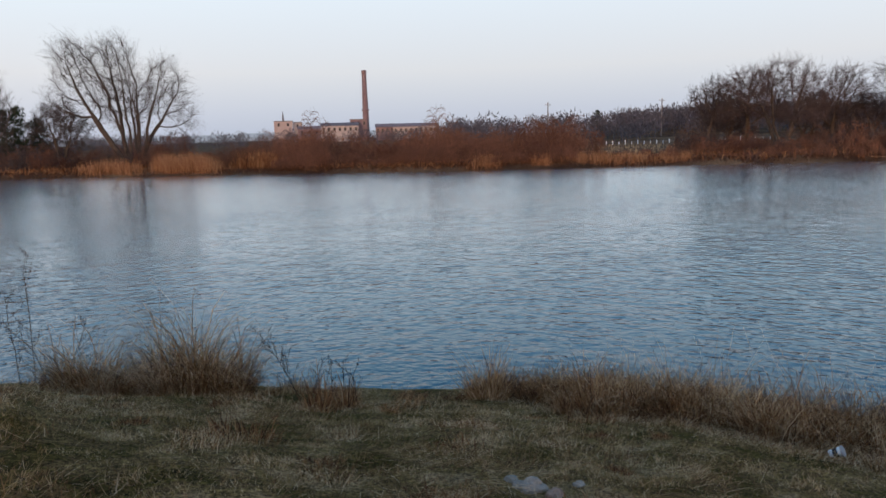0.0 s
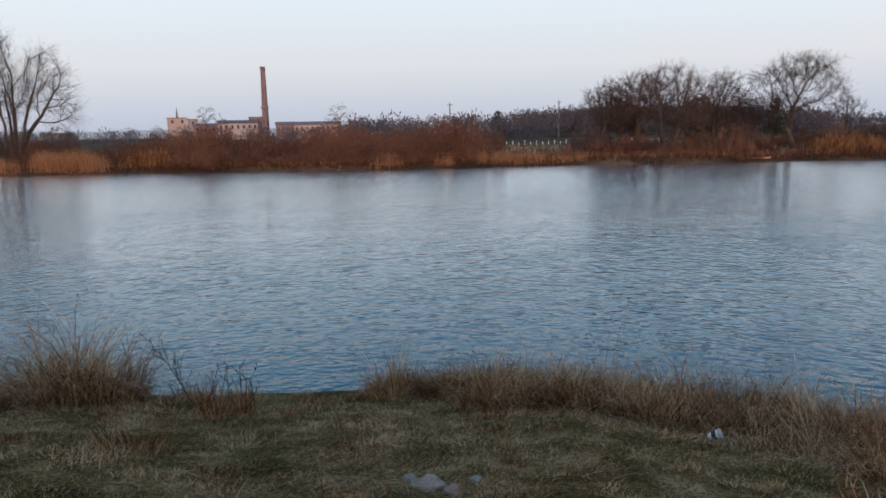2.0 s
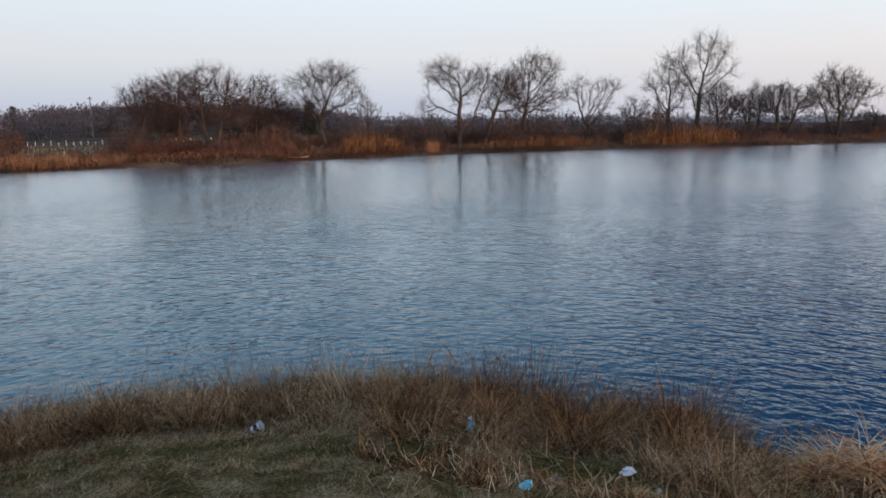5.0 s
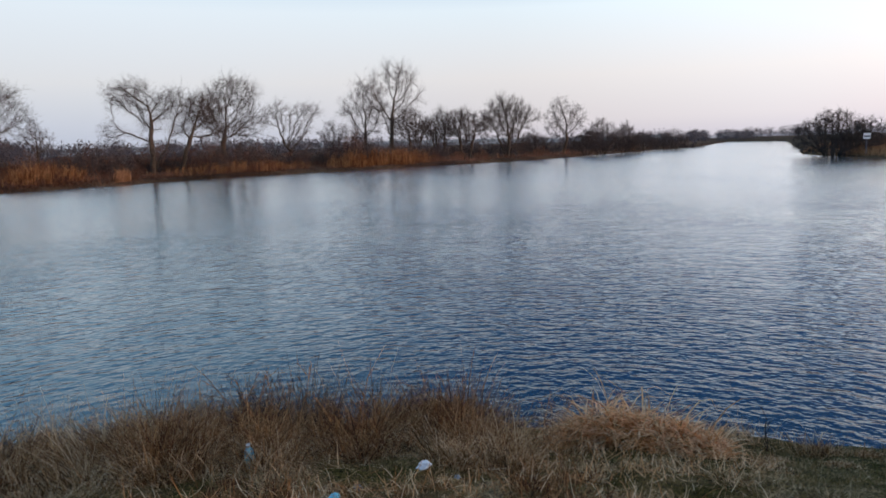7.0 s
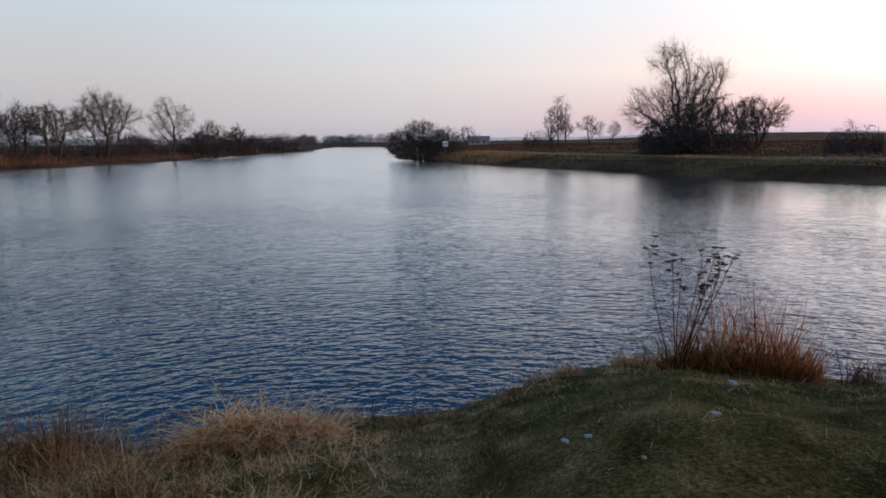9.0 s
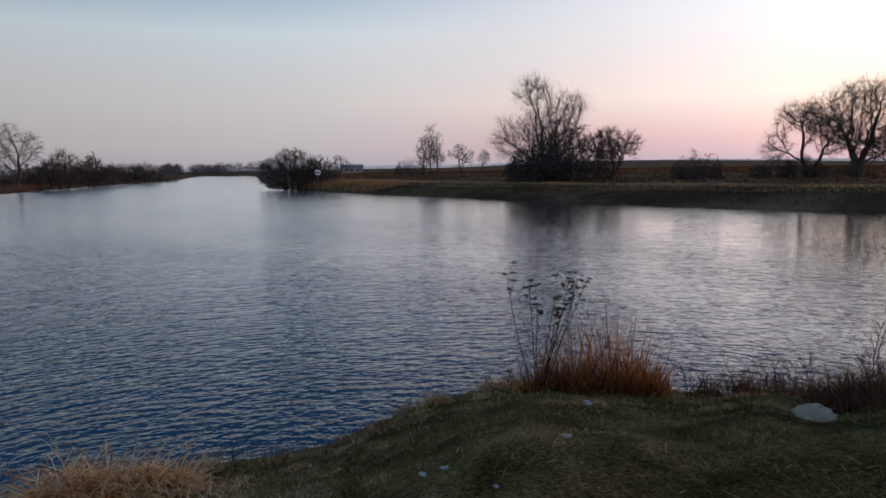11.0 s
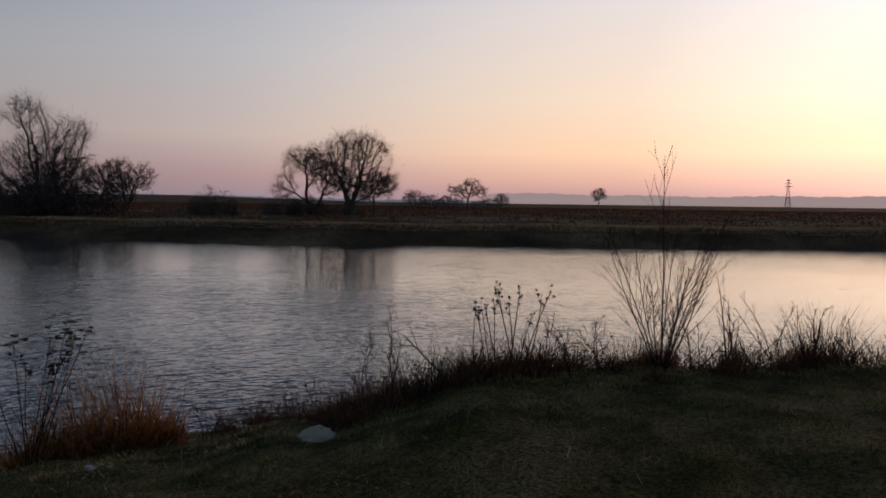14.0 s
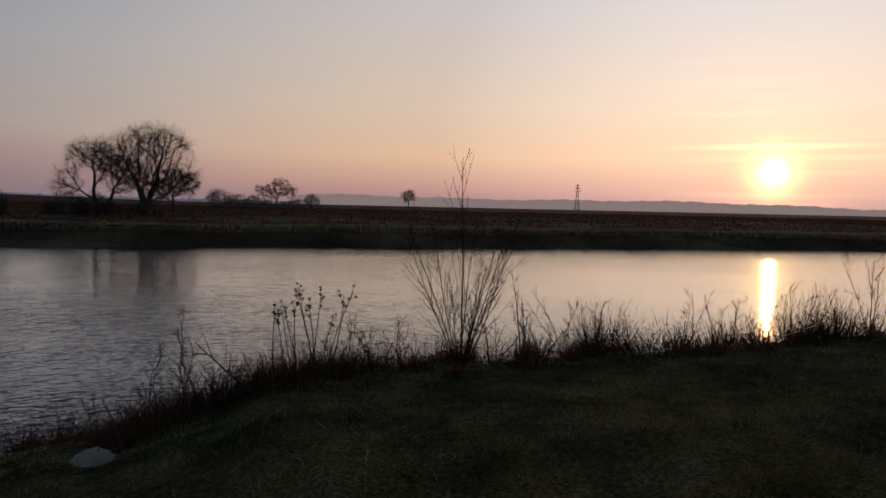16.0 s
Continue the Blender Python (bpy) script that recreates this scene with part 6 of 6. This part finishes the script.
def umbel_plant(az, r, h, seed, n, label, spread=0.12, lean=0.3, head=1.0):
    x, y = polar(az, r)
    g = np.random.default_rng(seed)
    e = thing("umbel_plant", x, y, ground_z(x, y), label, "weed", "dead weeds on the bank")
    for s in range(n):
        a = g.uniform(0, 2 * np.pi)
        p = np.array([math.cos(a), math.sin(a), 0]) * spread * g.uniform(0, 1)
        main = grow(g, p - np.array([0, 0, 0.03]), np.array([math.cos(a) * lean, math.sin(a) * lean, 1]), h * g.uniform(0.75, 1.02), 7, 0.04, 0.0)
        st = part("stem", fast_mesh("stem", *tubes([(main, np.linspace(0.0066, 0.0034, 8))], 5), DARKTWIG), None, e)
        rays, heads = [], []
        for b in range(g.integers(4, 7)):
            q, d = along(main, g.uniform(0.8, 1.0))
            ray = grow(g, q, splayed(g, d, g.uniform(0.3, 1.0)), g.uniform(0.06, 0.17) * min(1.0, head + 0.1), 3, 0.08, 0.14)
            rays.append((ray, np.linspace(0.0025, 0.0015, 4)))
            top = ray[-1]
            for _ in range(18):
                c = top + np.array([g.normal(0, 0.016) * head, g.normal(0, 0.016) * head, g.uniform(-0.006, 0.012)])
                heads.append((np.array([c, c + np.array([0, 0, 0.006]), c + np.array([0, 0, 0.013])]), np.array([0.003, 0.0065, 0.003]) * head))
        for b in range(3):
            q, d = along(main, g.uniform(0.35, 0.8))
            rays.append((grow(g, q, splayed(g, d, 0.6), g.uniform(0.06, 0.16), 3, 0.1, 0.1), np.linspace(0.0025, 0.0012, 4)))
        part("ray_spray", fast_mesh("ray_spray", *tubes(rays, 3), DARKTWIG), None, st)
        part("flower_head", fast_mesh("flower_head", *tubes(heads, 5), DARKTWIG), None, st)


umbel_plant(116.5, 7.8, 1.42, 1, 10, "tall dead umbels with dark flat heads beside reeds")
umbel_plant(152.0, 7.0, 0.9, 2, 7, "dead umbels with dark flat heads on the crest", 0.25, 0.22, 0.42)
umbel_plant(153.7, 7.0, 0.98, 3, 5, "dead umbels with dark flat heads on the crest", 0.2, 0.22, 0.42)


def sapling(az, r, h, width, seed, stems, label, twig=24):
    x, y = polar(az, r)
    g = np.random.default_rng(seed)
    e = thing("sapling", x, y, ground_z(x, y), label, "sapling")
    for s in range(stems):
        a = 2 * np.pi * (s + g.uniform(-0.3, 0.3)) / stems
        q = 0.0 if s == 0 else g.uniform(0.5, 1)
        hs = h if s == 0 else h * g.uniform(0.5, 0.78)
        lean = 0.02 if s == 0 else width / h * 0.55 * q * g.uniform(0.6, 1.0)
        main = grow(g, np.array([math.cos(a) * 0.05 * q, math.sin(a) * 0.05 * q, -0.05]), np.array([math.cos(a) * lean, math.sin(a) * lean, 1]), hs, 8, 0.025, 0.012)
        st = part("stem", fast_mesh("stem", *tubes([(main, np.linspace(0.011 if s == 0 else 0.0075, 0.0024, 9))], 6), DARKTWIG), None, e)
        side = []
        for b in range(twig):
            p, d = along(main, 0.18 + 0.8 * (b + g.uniform(0, 0.9)) / twig)
            ln = hs * g.uniform(0.16, 0.4) * (1.1 - b / twig * 0.75)
            br = grow(g, p, splayed(g, d, g.uniform(0.3, 0.6)), ln, 4, 0.05, 0.05)
            side.append((br, np.linspace(0.0036, 0.0018, 5)))
            for _ in range(2):
                p, d = along(br, g.uniform(0.3, 0.9))
                side.append((grow(g, p, splayed(g, d, 0.5), ln * 0.4, 2, 0.05, 0.05), np.linspace(0.0021, 0.0012, 3)))
        part("twig_spray", fast_mesh("twig_spray", *tubes(side, 3), DARKTWIG), None, st)


sapling(164.6, 7.8, 2.3, 2.9, 5, 12, "leafless young sapling with many upright stems on the crest", 15)
sapling(169.3, 8.7, 1.15, 0.5, 6, 3, "small leafless sapling with a forked stem", 5)


def dead_branch(az, r, length, seed, way, rise, label):
    x, y = polar(az, r)
    g = np.random.default_rng(seed)
    e = thing("dead_branch", x, y, ground_z(x, y), label, "branch")
    main = grow(g, np.array([0, 0, -0.02]), np.array([math.cos(way), math.sin(way), rise]), length, 7, 0.1, 0.0)
    st = part("stem", fast_mesh("stem", *tubes([(main, np.linspace(0.014, 0.004, 8))], 6), BARK, True), None, e)
    side = []
    for b in range(6):
        q, d = along(main, g.uniform(0.2, 0.95))
        side.append((grow(g, q, splayed(g, d, 0.7), length * g.uniform(0.15, 0.4), 4, 0.12, 0.08), np.linspace(0.006, 0.002, 5)))
    part("twig_spray", fast_mesh("twig_spray", *tubes(side, 4), BARK), None, st)


dead_branch(148.3, 7.1, 0.75, 1, 0.5, 0.9, "crooked dark dead branch leaning in the weeds")
dead_branch(66.5, 6.9, 0.9, 2, -0.9, 0.12, "pale broken branch lying in the brush")
dead_branch(125.5, 7.7, 0.8, 3, -0.8, 0.08, "thin branch lying before the reed stalks")

# ---- stones and litter ----


def stone(az, r, sx, sy, sz, mat, label, seed, sink=0.3, turn=0):
    x, y = polar(az, r)
    bm = bmesh.new()
    bmesh.ops.create_icosphere(bm, subdivisions=4, radius=1)
    for v in bm.verts:
        n = noise.noise(v.co * 1.1 + Vector((seed * 7.3, 0, 0))) * 0.42 + noise.noise(v.co * 2.7 + Vector((0, seed * 3.1, 0))) * 0.16 + noise.noise(v.co * 8 + Vector((seed, 0, 2))) * 0.035
        v.co *= 1 + n
        v.co = Vector((v.co.x * sx, v.co.y * sy, v.co.z * sz))
    me = bpy.data.meshes.new("stone")
    bm.to_mesh(me)
    bm.free()
    me.shade_smooth()
    me.materials.append(mat)
    ob = new("stone", me)
    ob.matrix_world = pose(x, y, ground_z(x, y) + sz * (1 - 2 * sink), 0, 0, turn)
    tagged(ob, label, "stone", "stones in the grass")


stone(7.1, 4.06, 0.1, 0.075, 0.065, STONE, "rounded grey fieldstone half sunk in turf", 1, 0.36)
stone(5.4, 4.2, 0.05, 0.045, 0.035, STONE, "small grey fieldstone in the turf", 2, 0.42)
stone(9.1, 3.96, 0.055, 0.05, 0.04, REDSTONE, "small reddish fieldstone in the turf", 3, 0.4)
stone(11.2, 4.2, 0.04, 0.04, 0.025, STONE, "small flat grey stone in the turf", 4)
stone(137.4, 6.4, 0.27, 0.17, 0.042, PALESTONE, "large pale flat boulder at the bank edge", 9, 0.3, -40)
stone(131.5, 9.8, 0.14, 0.1, 0.06, PALESTONE, "pale stone lying at the water", 6, 0.3, 20)


def crumpled(name, az, r, sx, sy, sz, mat, label, category, seed, turn=0.0, lift=0.0):
    x, y = polar(az, r)
    bm = bmesh.new()
    bmesh.ops.create_icosphere(bm, subdivisions=4, radius=1)
    for v in bm.verts:
        q = v.co * 1.6 + Vector((seed * 5.1, seed, 0))
        k = 1 + 0.55 * noise.noise(q) - 0.35 * abs(noise.noise(q * 2.6)) - 0.12 * abs(noise.noise(q * 6))
        v.co = Vector((v.co.x * sx * k, v.co.y * sy * k, v.co.z * sz * (k + 0.2 * noise.noise(q * 4))))
    e = thing(name, x, y, ground_z(x, y) + sz * 0.5 + lift, label, category, "litter on the bank")
    e.rotation_euler = (0, 0, radians(turn))
    me = bpy.data.meshes.new("film")
    bm.to_mesh(me)
    bm.free()
    me.shade_smooth()
    me.materials.append(mat)
    part("film", me, None, e)
    return e


def paper_cup(az, r):
    x, y = polar(az, r)
    e = thing("paper_cup", x, y, ground_z(x, y) + 0.1, "crumpled white paper cup with dark print in dry grass", "cup", "litter on the bank")
    e.rotation_euler = (radians(50), radians(40), radians(20))
    part("cup_wall", lathe([(0.03, -0.055), (0.032, -0.05), (0.043, 0.05), (0.046, 0.055), (0.041, 0.052), (0.03, -0.045)], 24), WHITE, e)
    part("rim", lathe([(0.044, 0.05), (0.049, 0.052), (0.049, 0.058), (0.044, 0.059)], 24), PAPER, e)
    part("print_band", lathe([(0.0362, -0.02), (0.0415, 0.022), (0.04, 0.022), (0.0345, -0.02)], 24), BLACK, e, "dark printed band")


def plastic_bottle(az, r):
    x, y = polar(az, r)
    e = thing("plastic_bottle", x, y, ground_z(x, y) + 0.03, "empty pale blue plastic bottle leaning in dry grass", "bottle", "litter on the bank")
    e.rotation_euler = (radians(14), radians(-22), 0)
    part("bottle_body", lathe([(0.036, 0), (0.043, 0.01), (0.043, 0.07), (0.039, 0.085), (0.043, 0.1), (0.043, 0.17), (0.038, 0.2), (0.018, 0.245), (0.014, 0.25), (0.014, 0.265)], 24), BLUE, e)
    part("cap", lathe([(0.017, 0.262), (0.018, 0.264), (0.018, 0.284), (0.016, 0.286)], 20), PAPER, e, "white screw cap")
    part("paper_label", lathe([(0.0436, 0.105), (0.0442, 0.106), (0.0442, 0.16), (0.0436, 0.161)], 24), TEAL, e, "teal printed label")


paper_cup(30.6, 6.55)
plastic_bottle(49.5, 6.15)
crumpled("plastic_bag", 55.4, 4.62, 0.072, 0.043, 0.021, TEAL, "crumpled teal plastic wrapper in the grass", "wrapper", 1, 20, 0.03)
crumpled("plastic_bag", 57.6, 5.0, 0.043, 0.032, 0.018, STEEL, "crumpled grey plastic scrap beside a wrapper", "wrapper", 2, 60, 0.02)
crumpled("plastic_bag", 63.3, 5.42, 0.07, 0.045, 0.03, WHITE, "crumpled white plastic bag on the bank", "bag", 3, -15, 0.04)
crumpled("paper_scrap", 66.0, 5.2, 0.036, 0.022, 0.009, PAPER, "small white paper scrap in the grass", "scrap", 4, 30, 0.03)
crumpled("paper_scrap", 107.0, 4.25, 0.04, 0.022, 0.008, PAPER, "flat white paper scrap in the turf", "scrap", 5, 10, 0.03)
crumpled("paper_scrap", 108.9, 4.15, 0.029, 0.022, 0.008, PAPER, "small white paper scrap in the turf", "scrap", 6, 50, 0.03)
crumpled("paper_scrap", 113.3, 3.6, 0.014, 0.013, 0.007, PAPER, "tiny white scrap in the turf", "scrap", 7, 0, 0.03)
crumpled("plastic_bag", 120.6, 6.2, 0.058, 0.036, 0.018, PAPER, "white plastic scrap before the reed stalks", "bag", 8, 0, 0.02)
crumpled("paper_scrap", 119.1, 4.45, 0.036, 0.022, 0.008, PAPER, "small pale scrap in the turf", "scrap", 9, 70, 0.03)
